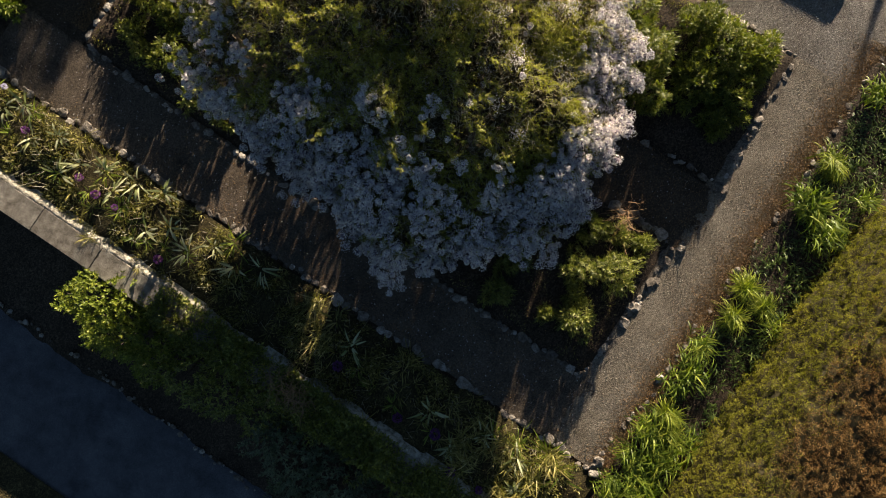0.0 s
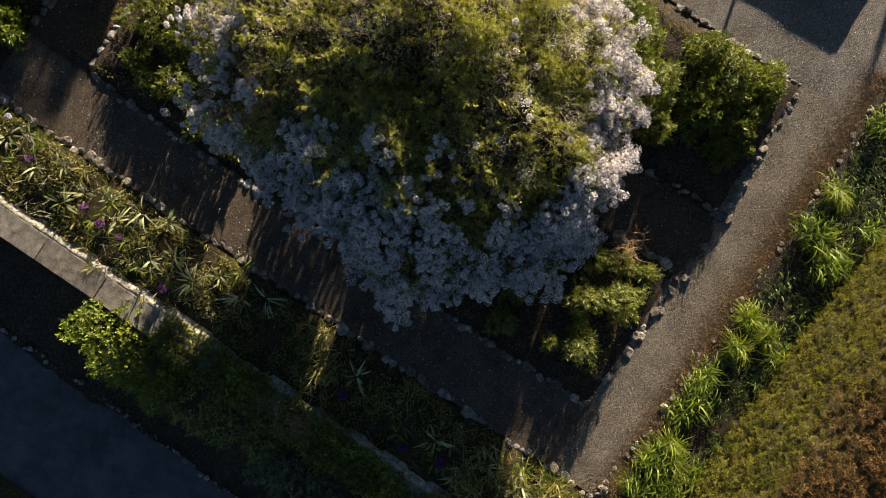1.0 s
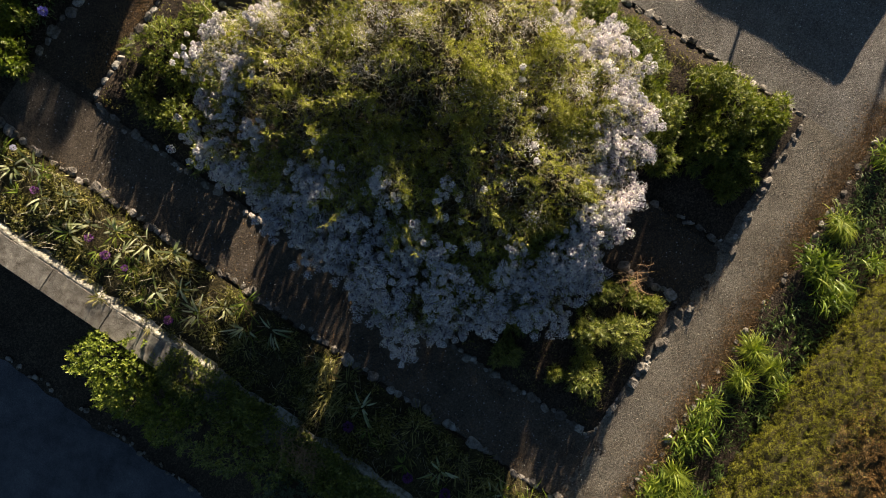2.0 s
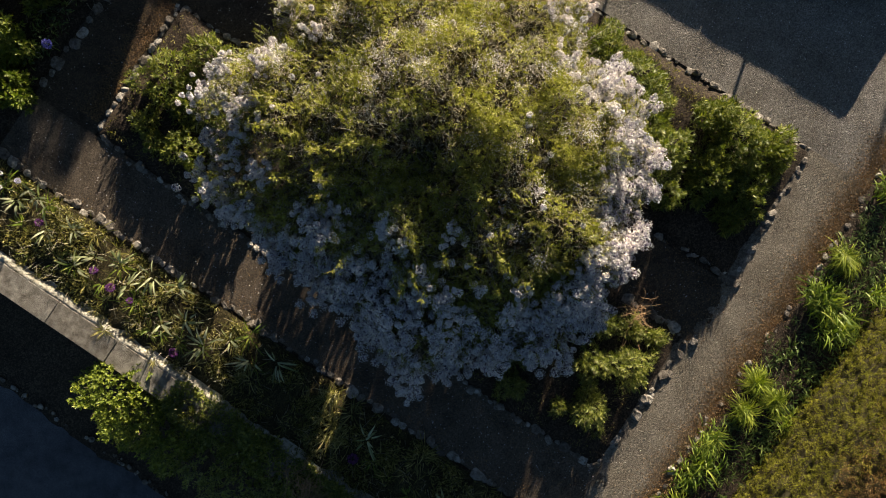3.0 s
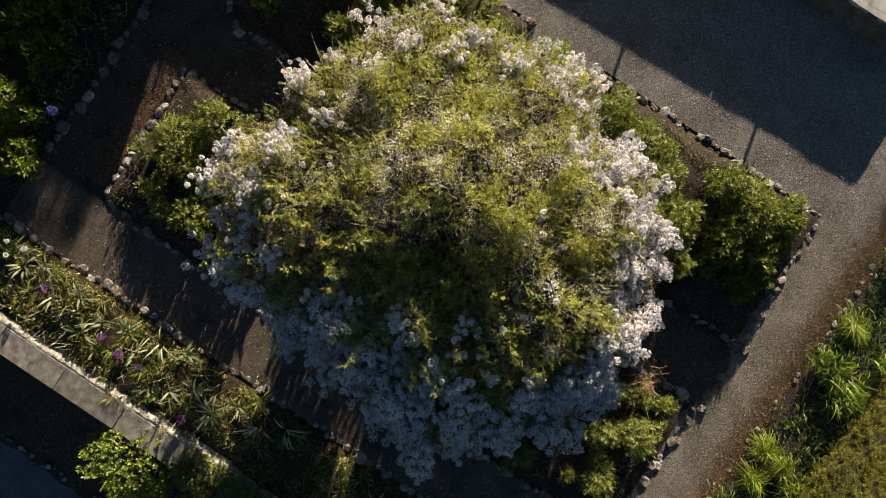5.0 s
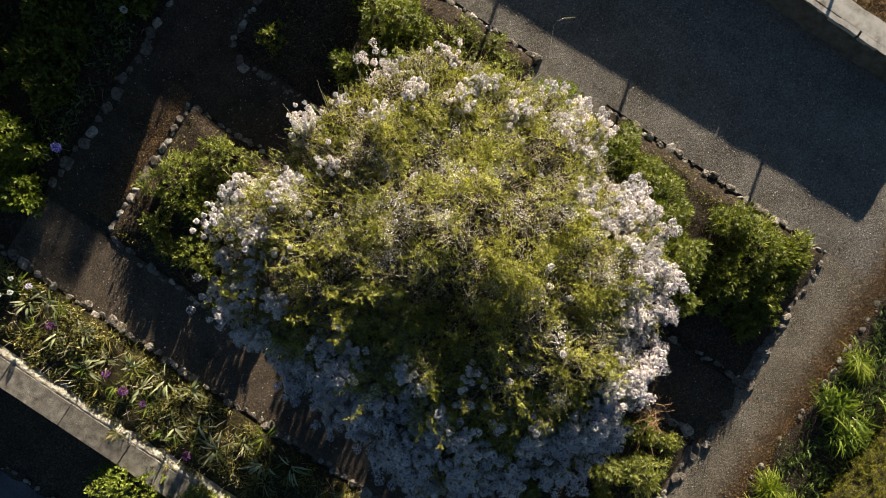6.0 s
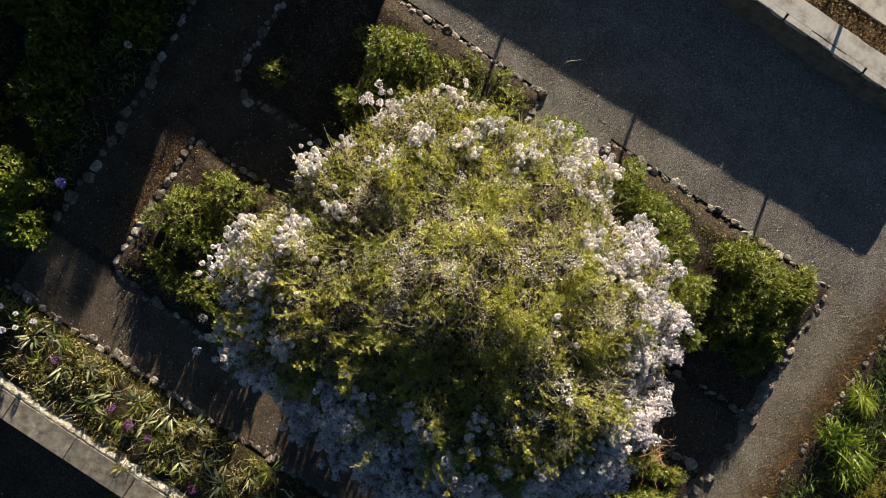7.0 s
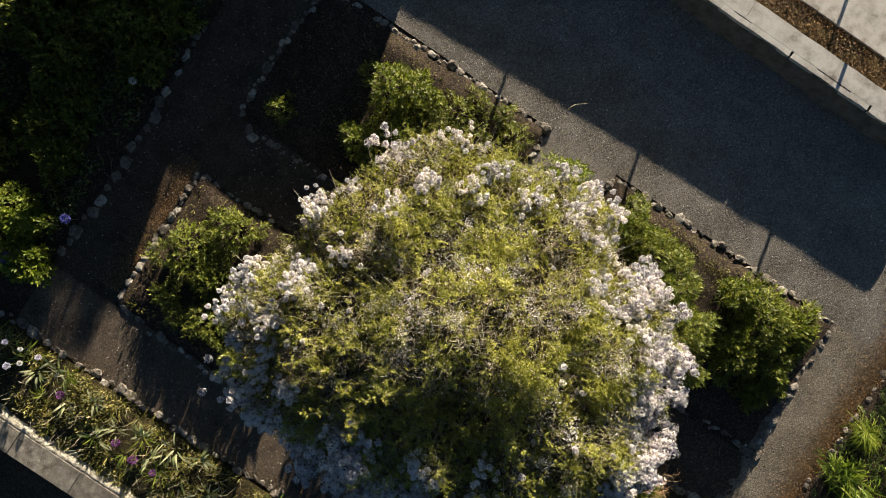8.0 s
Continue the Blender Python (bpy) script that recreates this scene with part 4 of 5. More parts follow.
for x, y, r, h in ((1.7, -8.35, 0.6, 1.2), (2.4, -8.3, 0.9, 1.35), (3.5, -8.2, 0.9, 1.2), (4.7, -8.4, 0.9, 1.3), (3.0, -9.1, 0.8, 0.9), (6.0, -8.2, 0.9, 1.2)):
    shrub("grey_shrub", x, y, r, h, GREY_LEAF, "grey-green shrub in the shade below the wall", 0.09, 0.35, int(260 * r * r), 9, z=LANE)
for x, y, r, h in ((-1.7, -7.05, 0.45, 0.14), (-1.3, -7.3, 0.5, 0.15), (-0.4, -7.0, 0.5, 0.14), (0.6, -7.05, 0.5, 0.25), (1.6, -7.1, 0.5, 0.25), (-0.9, -7.1, 0.5, 0.14), (0.1, -7.15, 0.6, 0.3), (1.0, -7.2, 0.55, 0.28), (2.3, -7.3, 0.5, 0.2), (3.6, -7.35, 0.5, 0.2), (4.6, -7.3, 0.45, 0.2)):
    shrub("sprawling_shrub", x, y, r, h, OLIVE_LEAF, "dull green shrub sprawling over the wall coping", 0.08, 0.4, int(240 * r * r), 9, z=0.13)
creeper = thing("creeper", pose(0, 0, 0.14), "dark creeper spreading over the wall coping", "creeper")
n = 30000
P = np.stack([RNG.uniform(-1.9, 7.6, n), RNG.uniform(-7.5, -6.6, n), np.zeros(n)], 1)
P[:, 2] = 0.02 + 0.22 * np.clip(lumps(P[:, 0], P[:, 1], 1.8, 5.5), -0.1, 1) + RNG.uniform(-0.02, 0.06, n) - 0.5 * np.clip(-7.3 - P[:, 1], 0, 1)
P = P[lumps(P[:, 0], P[:, 1], 1.1, 2.5) + RNG.uniform(-0.2, 0.5, n) > 0.2 * (P[:, 1] > -6.74) - 0.3 * np.clip(P[:, 0] - 0.4, 0, 1)]
put("foliage", mesh_of("foliage", *leaves(P, rand_dirs(len(P), 0.1), rand_dirs(len(P), 1.2), RNG.uniform(0.05, 0.1, len(P)), RNG.uniform(0.035, 0.06, len(P))), OLIVE_LEAF), creeper)
for k in range(6):
    x0 = -1.6 + k * 1.1
    put("stem", mesh_of("stem", *tube([(x0, -7.45, -0.3), (x0 + 0.1, -7.2, 0.02), (x0 + 0.35, -6.95, 0.03), (x0 + 0.8, -6.85, 0.02)], [0.012, 0.01, 0.008, 0.004], 5), BARK), creeper)


def dry_heap(x, y, z, label, count, long, wide, high, turn):
    ob = thing("dry_brush", pose(x, y, z, 0, 0, turn), label, "brushwood")
    for k in range(count):
        w, r0 = random.uniform(0, 2 * math.pi), random.uniform(0, 0.4)
        p = Vector((r0 * long * math.cos(w), r0 * wide * math.sin(w), 0.02 + high * random.random() * (1 - r0)))
        v = random.uniform(0, 2 * math.pi)
        q = p + Vector((math.cos(v), math.sin(v), random.uniform(-0.1, 0.5))) * random.uniform(0.15, 0.4)
        q.z = max(q.z, 0.01)
        m = (p + q) / 2 + Vector((random.uniform(-0.04, 0.04), random.uniform(-0.04, 0.04), random.uniform(0, 0.08)))
        put("branch", mesh_of("branch", *tube([p, m, q], [0.007, 0.005, 0.002], 4), DRY_WOOD), ob)


dry_heap(1.6, -6.95, 0.22, "heap of dry reddish-brown branches on the wall coping", 130, 1.5, 1.0, 0.3, 0)
dry_heap(5.45, -0.1, 0.1, "loose dry brown branches lying on the bed soil", 45, 0.6, 1.6, 0.3, 15)
# the shaded border in the west
for x, y, r, h, m in ((-8.75, 1.3, 0.6, 0.4, SHRUB_LEAF), (-8.8, 2.4, 0.65, 0.5, SHRUB_LEAF), (-9.0, 4.2, 0.8, 0.75, SHRUB_LEAF), (-9.3, -3.0, 0.75, 1.1, LIME_LEAF), (-8.75, -2.75, 0.42, 0.8, LIME_LEAF), (-8.35, -3.5, 0.5, 0.75, LIME_LEAF),
                      (-9.1, -1.35, 0.55, 0.38, SHRUB_LEAF), (-9.8, -1.0, 0.6, 0.38, SHRUB_LEAF), (-9.4, -0.2, 0.6, 0.4, SHRUB_LEAF), (-10.3, 0.6, 0.9, 0.6, SHRUB_LEAF), (-9.6, 1.9, 0.8, 0.7, SHRUB_LEAF), (-10.6, 2.4, 0.9, 0.8, SHRUB_LEAF),
                      (-9.9, 3.4, 0.8, 0.95, SHRUB_LEAF), (-10.8, -2.0, 0.9, 0.6, OLIVE_LEAF), (-10.2, 5.0, 0.9, 1.2, SHRUB_LEAF), (-11.2, 1.2, 1.0, 0.8, SHRUB_LEAF)):
    shrub("border_shrub", x, y, r, h, m, "leafy shrub in the shaded western border", 0.13, 0.4, int(330 * r * r + 40), 11, "shrubs of the western border")
# Two out-of-view shrubs added to break the sun on the path into dapples
for x, y, r, h in ((-10.1, 6.2, 0.75, 2.0), (-8.85, 6.3, 0.6, 1.55)):
    shrub("dappling_shrub", x, y, r, h, OLIVE_LEAF, "unseen airy shrub added to dapple the sunlit path", 0.12, 0.3, 34, 9, "shrubs of the western border")
# Leafy fringe added on the unseen wall to roughen its shadow edge
for x, r, h in ((-10.2, 0.3, 0.25), (-10.7, 0.5, 0.42), (-11.4, 0.5, 0.35), (-12.3, 0.5, 0.4)):
    shrub("shadow_fringe", x, 9.0, r, h, SHRUB_LEAF, "unseen leafy fringe added to roughen the wall's shadow edge", 0.1, 0.5, 40, 8, "ivy on the wall", 2.2, "ivy")
n = 26000
P = np.stack([RNG.uniform(-13.0, -8.2, n), RNG.uniform(-3.6, 6.5, n), RNG.uniform(0.06, 0.3, n)], 1)
P[:, 2] *= 1 + 0.5 * lumps(P[:, 0], P[:, 1], 1.2, 4.4)
P = P[lumps(P[:, 0], P[:, 1], 1.5, 9.2) + RNG.uniform(-0.5, 0.5, n) > -0.1]
# Leaf tone darkened to stand for the border's shade
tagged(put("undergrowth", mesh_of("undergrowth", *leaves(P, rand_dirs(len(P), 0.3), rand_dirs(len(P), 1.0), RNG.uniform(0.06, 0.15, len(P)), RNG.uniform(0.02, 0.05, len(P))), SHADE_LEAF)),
       "leafy undergrowth toned dark for the border's shade", "undergrowth", kind="stuff")
n = 90
A = np.stack([RNG.uniform(-9.2, -8.1, n), RNG.uniform(-3.4, 1.0, n), RNG.uniform(0.1, 0.3, n)], 1)
B = A + rand_dirs(n) * np.array([1, 1, 0.4]) * RNG.uniform(0.12, 0.4, (n, 1))
tagged(put("bare_twigs", mesh_of("bare_twigs", *twigs(A, B, RNG.uniform(0.003, 0.006, n)), TWIG)), "bare grey twigs over the edge of the border", "twigs", kind="stuff")

# Out-of-view trees, crowns hung high to block sky light over the western path
for x, y, r, h in ((-10.9, 5.6, 2.2, 4.6), (-11.2, 2.2, 2.3, 5.0), (-11.4, -1.4, 2.3, 4.8), (-12.0, -5.2, 2.3, 4.4), (-13.6, 7.2, 2.4, 5.0), (-14.4, 3.6, 2.4, 5.4), (-14.6, -0.2, 2.4, 5.0), (-14.8, -4.0, 2.4, 4.6)):
    ob = shrub("sky_blocking_tree", x, y, r, h, SHRUB_LEAF, "unseen tree added to block sky light over the border", 0.26, 0.5, int(110 * r * r), 12, "trees of the western border", 4.7, "tree")
    put("trunk", mesh_of("trunk", *tube([(0, 0, -4.75), (0.06, 0.03, -2.2), (-0.04, 0.02, 0.2), (0, 0.05, 2.2)], [0.2, 0.16, 0.13, 0.04], 9), BARK, True), ob)


# ---- strap-leaved clumps along the eastern path ----
def clump(name, x, y, size, count, material, label, group, width=0.022, z=0.06, droop=1.5, category="plant", spread=0.0, rise=(0.7, 1.55)):
    ob = thing(name, pose(x, y, z), label, category, group)
    lean = RNG.uniform(0, 2 * math.pi)
    az = np.where(RNG.uniform(size=count) < 0.4, lean + RNG.normal(size=count) * 0.7, RNG.uniform(0, 2 * math.pi, count))
    P = np.stack([0.05 * np.cos(az), 0.05 * np.sin(az), np.zeros(count)], 1) * RNG.uniform(0, 0.5 * size / 0.05, (count, 1))
    if spread:
        P = np.stack([*(RNG.normal(size=(2, count)) * spread), RNG.uniform(0, 0.4 * size, count)], 1)
    V, F = blades(P, az, size * RNG.uniform(0.35, 1.2, count), width * RNG.uniform(0.7, 1.2, count), RNG.uniform(*rise, count), droop * RNG.uniform(0.6, 1.3, count))
    put("leaves", mesh_of("leaves", V, F, material), ob)
    return ob


LUSH = "lush green strap-leaved clump between path and hedge"
LIT_SPOTS = ((8.3, -6.3, 0.32), (8.75, -5.8, 0.5), (8.45, -5.2, 0.5), (8.28, -4.5, 0.45), (8.85, -4.7, 0.4), (8.75, -3.9, 0.35), (8.2, -3.6, 0.3), (8.25, -2.2, 0.25), (9.1, -3.4, 0.22), (8.3, -1.4, 0.3), (9.4, -0.1, 0.22),
               (8.2, 1.4, 0.25), (8.45, 2.4, 0.34), (9.2, 2.05, 0.3), (9.5, 2.9, 0.2), (8.2, 5.3, 0.35), (8.6, 6.2, 0.4), (9.1, 5.6, 0.25), (8.6, 7.4, 0.4))
yy = -6.7
while yy < 8.6:
    for x0 in (8.36, 8.64, 8.92, 9.18, 9.42):
        cx, cy = x0 + random.uniform(-0.12, 0.12) + 0.03 * yy, yy + random.uniform(-0.14, 0.14)
        near = max((1 - math.hypot(cx - a, cy - b) / r for a, b, r in LIT_SPOTS), default=0)
        if cx > 9.5 + 0.08 * yy or random.random() > 0.82:
            continue
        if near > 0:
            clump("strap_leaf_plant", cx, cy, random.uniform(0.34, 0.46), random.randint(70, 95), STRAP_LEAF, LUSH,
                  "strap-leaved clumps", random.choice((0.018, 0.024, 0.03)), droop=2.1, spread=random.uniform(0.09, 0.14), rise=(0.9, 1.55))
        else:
            # Low plants take the darkened leaf, standing for shade between the clumps
            clump("strap_leaf_plant", cx, cy, random.uniform(0.13, 0.2), random.randint(26, 40), SHADE_LEAF, "lower strap-leaved plant toned dark for the shade of taller clumps",
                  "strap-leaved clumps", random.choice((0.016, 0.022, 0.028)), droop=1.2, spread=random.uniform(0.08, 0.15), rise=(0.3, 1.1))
    yy += 0.28
for x, y, size in ((8.4, -3.0, 0.56), (8.62, -3.3, 0.5), (8.33, 0.11, 0.54), (8.44, -0.52, 0.56), (8.88, -0.02, 0.46), (8.35, 3.4, 0.56), (8.6, 3.3, 0.4)):
    clump("fountain_plant", x, y, size * 0.82, 300, FOUNTAIN_LEAF, "fountain-like clump of narrow yellow-green leaves", "strap-leaved clumps", 0.016, droop=1.9, spread=0.07, rise=(0.7, 1.5))

# ---- the southern bed ----
for x, y in ((-5.6, -5.25), (-6.1, -5.6), (-5.2, -5.95), (-3.95, -5.6), (-2.9, -5.9), (-0.9, -5.5), (-7.0, -5.4), (-0.4, -5.2), (-4.35, -5.3), (-3.62, -5.15), (-3.05, -5.0), (-2.5, -5.55), (-1.9, -5.75), (-1.5, -5.35), (-4.9, -5.5), (4.25, -5.7), (5.45, -5.55), (5.0, -6.1), (-6.6, -5.1), (2.1, -5.5), (6.3, -5.5), (6.6, -6.1)):
    clump("silver_rosette", x, y, random.uniform(0.24, 0.36), random.randint(9, 14), SILVER_LEAF, "pale grey-green star-shaped rosette in the weedy bed", "grey-green rosettes", 0.04, random.uniform(0.14, 0.26), 0.9, rise=(0.3, 1.0))
for k in range(84):
    x, y = random.uniform(-8.4, 7.4), random.uniform(-6.3, -5.05)
    if -0.5 < x < 5 and k % 2:
        continue
    clump("strap_rosette", x, y, min(0.4, 0.16 + 0.2 * (y + 6.5)) * random.uniform(0.8, 1.1), random.randint(12, 22), STRAP_LEAF if random.random() < 0.6 else WEED_LEAF,
          "green strap-leaved rosette in the weedy bed", "rosettes of the southern bed", random.choice((0.016, 0.022, 0.028)), 0.06 + random.random() * min(0.14, 0.12 * (y + 6.4)), 1.2, rise=(0.4, 1.35))
for k in range(90):
    x, y = random.uniform(-8.4, 7.4), random.uniform(-6.3, -5.0)
    clump("tufted_plant", x, y, min(0.3, 0.12 + 0.2 * (y + 6.5)) * random.uniform(0.7, 1.1), random.randint(14, 30), WEED_LEAF,
          "tufted narrow-leaved plant in the weedy bed", "tufts of the southern bed", 0.014, 0.06, 1.2)
for k in range(16):
    y = random.uniform(-6.5, -5.1)
    clump("tufted_plant", 1.33 - 0.267 * (y + 5.8) + random.uniform(-0.35, 0.35), y, random.uniform(0.22, 0.34), random.randint(18, 30), WEED_LEAF,
          "taller grassy plant catching the low sun", "tufts of the southern bed", 0.018, 0.06, 1.3, spread=0.08)
for k in range(34):
    clump("tufted_plant", random.uniform(4.9, 7.2), random.uniform(-6.5, -5.1), random.uniform(0.26, 0.46), random.randint(22, 36), WEED_LEAF,
          "taller straw-coloured plant catching the low sun", "tufts of the southern bed", 0.022, 0.06, 1.3, spread=0.08)
for k in range(26):
    clump("tufted_plant", random.uniform(-4.4, 7.0), -6.66 + random.uniform(-0.1, 0.06), random.uniform(0.14, 0.28), random.randint(14, 26), WEED_LEAF,
          "grassy tuft growing along the mortar ridge", "tufts of the southern bed", 0.012, 0.13, 1.5)
n = 46000
P = np.stack([RNG.uniform(-9, 7.8, n), RNG.uniform(-6.58, -4.95, n), np.full(n, 0.06)], 1)
bush = lumps(P[:, 0], P[:, 1], 1.3, 6.0) + 0.9 * lumps(P[:, 0], P[:, 1], 3.4, 2.0)
ok = bush + RNG.uniform(-0.45, 0.45, n) > 0.12
P, bush = P[ok], bush[ok]
P[:, 2] += RNG.uniform(0, 0.2, len(P)) * np.clip(bush, 0, 1) * np.clip(P[:, 1] + 6.4, 0.1, 1)
tagged(put("weeds", mesh_of("weeds", *leaves(P, rand_dirs(len(P), 0.7), rand_dirs(len(P), 1.0), RNG.uniform(0.04, 0.13, len(P)), RNG.uniform(0.008, 0.03, len(P))), WEED_LEAF)),
       "low green and straw-coloured weeds over the bed", "weeds", kind="stuff")


n = 9000
P = np.concatenate([np.stack([RNG.uniform(1.2, 6.4, n), RNG.uniform(3.2, 4.8, n), np.full(n, 0.1)], 1), np.stack([RNG.uniform(-6.2, -1.0, n), RNG.uniform(1.8, 4.8, n), np.full(n, 0.1)], 1),
                    np.stack([RNG.uniform(2.5, 6.4, n), RNG.uniform(-3.2, 0.0, n), np.full(n, 0.1)], 1), np.stack([RNG.uniform(-6.3, -1.5, n), RNG.uniform(-3.2, -0.1, n), np.full(n, 0.1)], 1)])
P = P[lumps(P[:, 0], P[:, 1], 2.1, 3.0) + RNG.uniform(-0.6, 0.6, len(P)) > 0.1]
tagged(put("bed_weeds", mesh_of("bed_weeds", *leaves(P, rand_dirs(len(P), 0.6), rand_dirs(len(P), 1.0), RNG.uniform(0.03, 0.09, len(P)), RNG.uniform(0.006, 0.02, len(P))), WEED_LEAF)),
       "sparse low weeds and dead leaves on the bed soil", "weeds", kind="stuff")
n = 620
A = np.stack([RNG.uniform(-7.5, 7.3, n), RNG.uniform(-6.5, -5.0, n), np.full(n, 0.05)], 1)
B = A + np.stack([RNG.normal(size=n) * 0.13, RNG.normal(size=n) * 0.13, RNG.uniform(0.1, 0.45, n)], 1)
tagged(put("dry_stalks", mesh_of("dry_stalks", *twigs(A, B, RNG.uniform(0.002, 0.0055, n)), TWIG)), "dry straw-coloured stalks standing in the bed", "stalks", kind="stuff")


def ball_flower(name, x, y, z, high, r, material, label, group):
    ob = thing(name, pose(x, y, z), label, "flower", group)
    put("stalk", mesh_of("stalk", *tube([(0, 0, -0.03), (0.01, 0.0, high * 0.5), (0, 0.01, high)], [0.006, 0.005, 0.004], 5), STRAP_LEAF), ob)
    d = rand_dirs(220)
    P = d * r * RNG.uniform(0.6, 1.0, (220, 1)) + np.array([0, 0, high])
    put("flower_head", mesh_of("flower_head", *leaves(P, d + RNG.normal(size=d.shape) * 0.3, rand_dirs(220), np.full(220, r * 0.5), np.full(220, r * 0.3)), material), ob)


for x, y, r in ((-4.75, -5.75, 0.07), (-4.25, -5.85, 0.08), (-3.75, -5.85, 0.06), (-2.35, -6.25, 0.08), (2.1, -6.0, 0.09), (3.75, -6.2, 0.09), (4.6, -6.05, 0.1), (5.3, -6.5, 0.09), (6.0, -6.5, 0.07), (-6.3, -5.55, 0.07)):
    ball_flower("allium", x, y, 0.06, 0.13, r, PURPLE, "round purple allium head on a thin stalk", "alliums")
for x, y, r, m, lab in ((-8.1, -2.25, 0.08, BLUE, "blue flower head in the shaded border"), (-8.6, -3.6, 0.13, BLUE, "blue flower head in the shaded border"), (-7.4, -5.05, 0.04, WHITE, "white flower head at the path corner"),
                        (-7.25, -5.3, 0.045, WHITE, "white flower head at the path corner"), (-7.0, -4.98, 0.05, PALE_BLUE, "pale lilac-blue flower head at the path corner"),
                        (-7.45, -5.5, 0.06, PALE_BLUE, "pale lilac-blue flower head at the path corner"), (-7.75, -5.1, 0.05, PALE_BLUE, "pale lilac-blue flower head at the path corner"), (-8.5, 0.9, 0.06, WHITE, "small white flower head in the shaded border")):
    ball_flower("border_flower", x, y, 0.06, 0.4, r, m, lab, "flowers of the western border")

# ---- the clipped hedge ----
hedge = thing("hedge", pose(9.56, 0, 0, 0, 0, -2.6), "broad clipped hedge, green flank and brown freshly cut top", "hedge")
PROF = [(-0.12, 0.0), (-0.05, 0.45), (0.14, 0.9), (0.3, 1.45), (0.48, 1.75), (0.85, 1.88), (1.6, 1.95), (3.4, 1.95), (3.5, 0.0)]
pu = np.array([p[0] for p in PROF])
pz = np.array([p[1] for p in PROF])
run = np.concatenate([[0], np.cumsum(np.hypot(np.diff(pu), np.diff(pz)))])


def hedge_at(a, y):
    u, z = np.interp(a, run, pu) + 0.02 * np.clip(y, 0, 3.5) ** 2, np.interp(a, run, pz)
    d = 0.03 * lumps(a, y, 1.6, 2.0) + 0.03 * lumps(a, y, 6.0, 3.0)
    e = 0.05
    tu, tz = np.interp(a + e, run, pu) - np.interp(a - e, run, pu), np.interp(a + e, run, pz) - np.interp(a - e, run, pz)
    ln = np.hypot(tu, tz) + 1e-6
    N = np.stack([-tz / ln, np.zeros_like(a), tu / ln], -1)
    return np.stack([u, y, z], -1) + N * d[..., None], N


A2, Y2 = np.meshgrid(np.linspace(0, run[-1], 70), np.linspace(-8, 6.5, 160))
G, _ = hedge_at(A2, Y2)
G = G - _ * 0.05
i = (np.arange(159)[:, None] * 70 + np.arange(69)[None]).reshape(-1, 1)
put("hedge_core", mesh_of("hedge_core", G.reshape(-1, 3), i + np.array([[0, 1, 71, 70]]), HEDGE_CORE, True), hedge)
n = 230000
a, y = RNG.uniform(0.0, 3.6, n), RNG.uniform(-5.2, 3.2, n)
P, N = hedge_at(a, y)
edge = 1.9 + 0.35 * lumps(a, y, 0.9, 9.0) + 0.2 * lumps(a, y, 4.0, 1.0)
green = a < edge + RNG.normal(size=n) * 0.22
P = P + N * (RNG.uniform(-0.05, 0.02, n) + 0.09 * lumps(a, y, 11.0, 5.0))[:, None]
D = unit(N * 0.35 + rand_dirs(n))
for nm, sel, m in (("green_leaves", green, HEDGE_GREEN), ("clipped_top", ~green, HEDGE_BROWN)):
    k = int(sel.sum())
    L = RNG.uniform(0.015, 0.03, k)
    put(nm, mesh_of(nm, *leaves(P[sel], D[sel], rand_dirs(k) + N[sel], L, L * 0.55), m), hedge)

# ---- posts on the terrace ----
for x in (-0.5, -3.85, 2.87):
    ob = thing("fence_post", pose(x, 11.5, TERRACE + 0.06), "slim dark metal post on the terrace slab", "post", "terrace posts")
    put("pole", mesh_of("pole", *tube([(0, 0, 0), (0, 0, 1.0), (0, 0, 2.05)], [0.04, 0.04, 0.04], 10), METAL), ob)
    part("base_plate", box(-0.08, 0.08, -0.08, 0.08, 0.0, 0.012, 0.003), METAL, ob)
# ---- slim conifers at the far end of the terrace ----
for x, y, hh in ((4.55, 17.9, 2.55), (5.15, 17.6, 2.4)):
    ob = thing("slim_conifer", pose(x, y, TERRACE + 0.06), "slim dark green columnar conifer on the terrace", "conifer", "terrace conifers")
    put("trunk", mesh_of("trunk", *tube([(0, 0, 0), (0, 0, hh * 0.5), (0, 0, hh * 0.95)], [0.05, 0.035, 0.01], 6), BARK), ob)
    n = 5000
    f = 1 - np.sqrt(RNG.uniform(0, 1, n))
    w = RNG.uniform(0, 2 * math.pi, n)
    r = 0.3 * (1 - f) * RNG.uniform(0.6, 1.05, n) * (1 + 0.15 * np.sin(5 * w))
    P = np.stack([r * np.cos(w), r * np.sin(w), 0.1 + f * (hh - 0.12)], 1)
    put("foliage", mesh_of("foliage", *leaves(P, np.stack([np.cos(w), np.sin(w), np.full(n, 0.9)], 1), rand_dirs(n), RNG.uniform(0.06, 0.12, n), RNG.uniform(0.02, 0.035, n)), SHRUB_LEAF), ob)

# ---- loose gravel and fallen leaves ----


def scatter(rects, per_m2):
    out = []
    for x0, x1, y0, y1 in rects:
        k = int((x1 - x0) * (y1 - y0) * per_m2)
        out.append(np.stack([RNG.uniform(x0, x1, k), RNG.uniform(y0, y1, k)], 1))
    return np.concatenate(out)


Q = scatter([(6.75, 8.05, -4.75, 5.0), (-5.6, 9.5, 5.05, 6.6)], 520)
Q = np.concatenate([Q, scatter([(-7.9, 6.7, -4.75, -3.5)], 60), scatter([(-5.6, 7.0, 6.6, 8.6)], 220), scatter([(6.2, 7.1, -4.8, -3.3), (6.2, 7.1, 0.0, 1.6)], 200)])
n = len(Q)
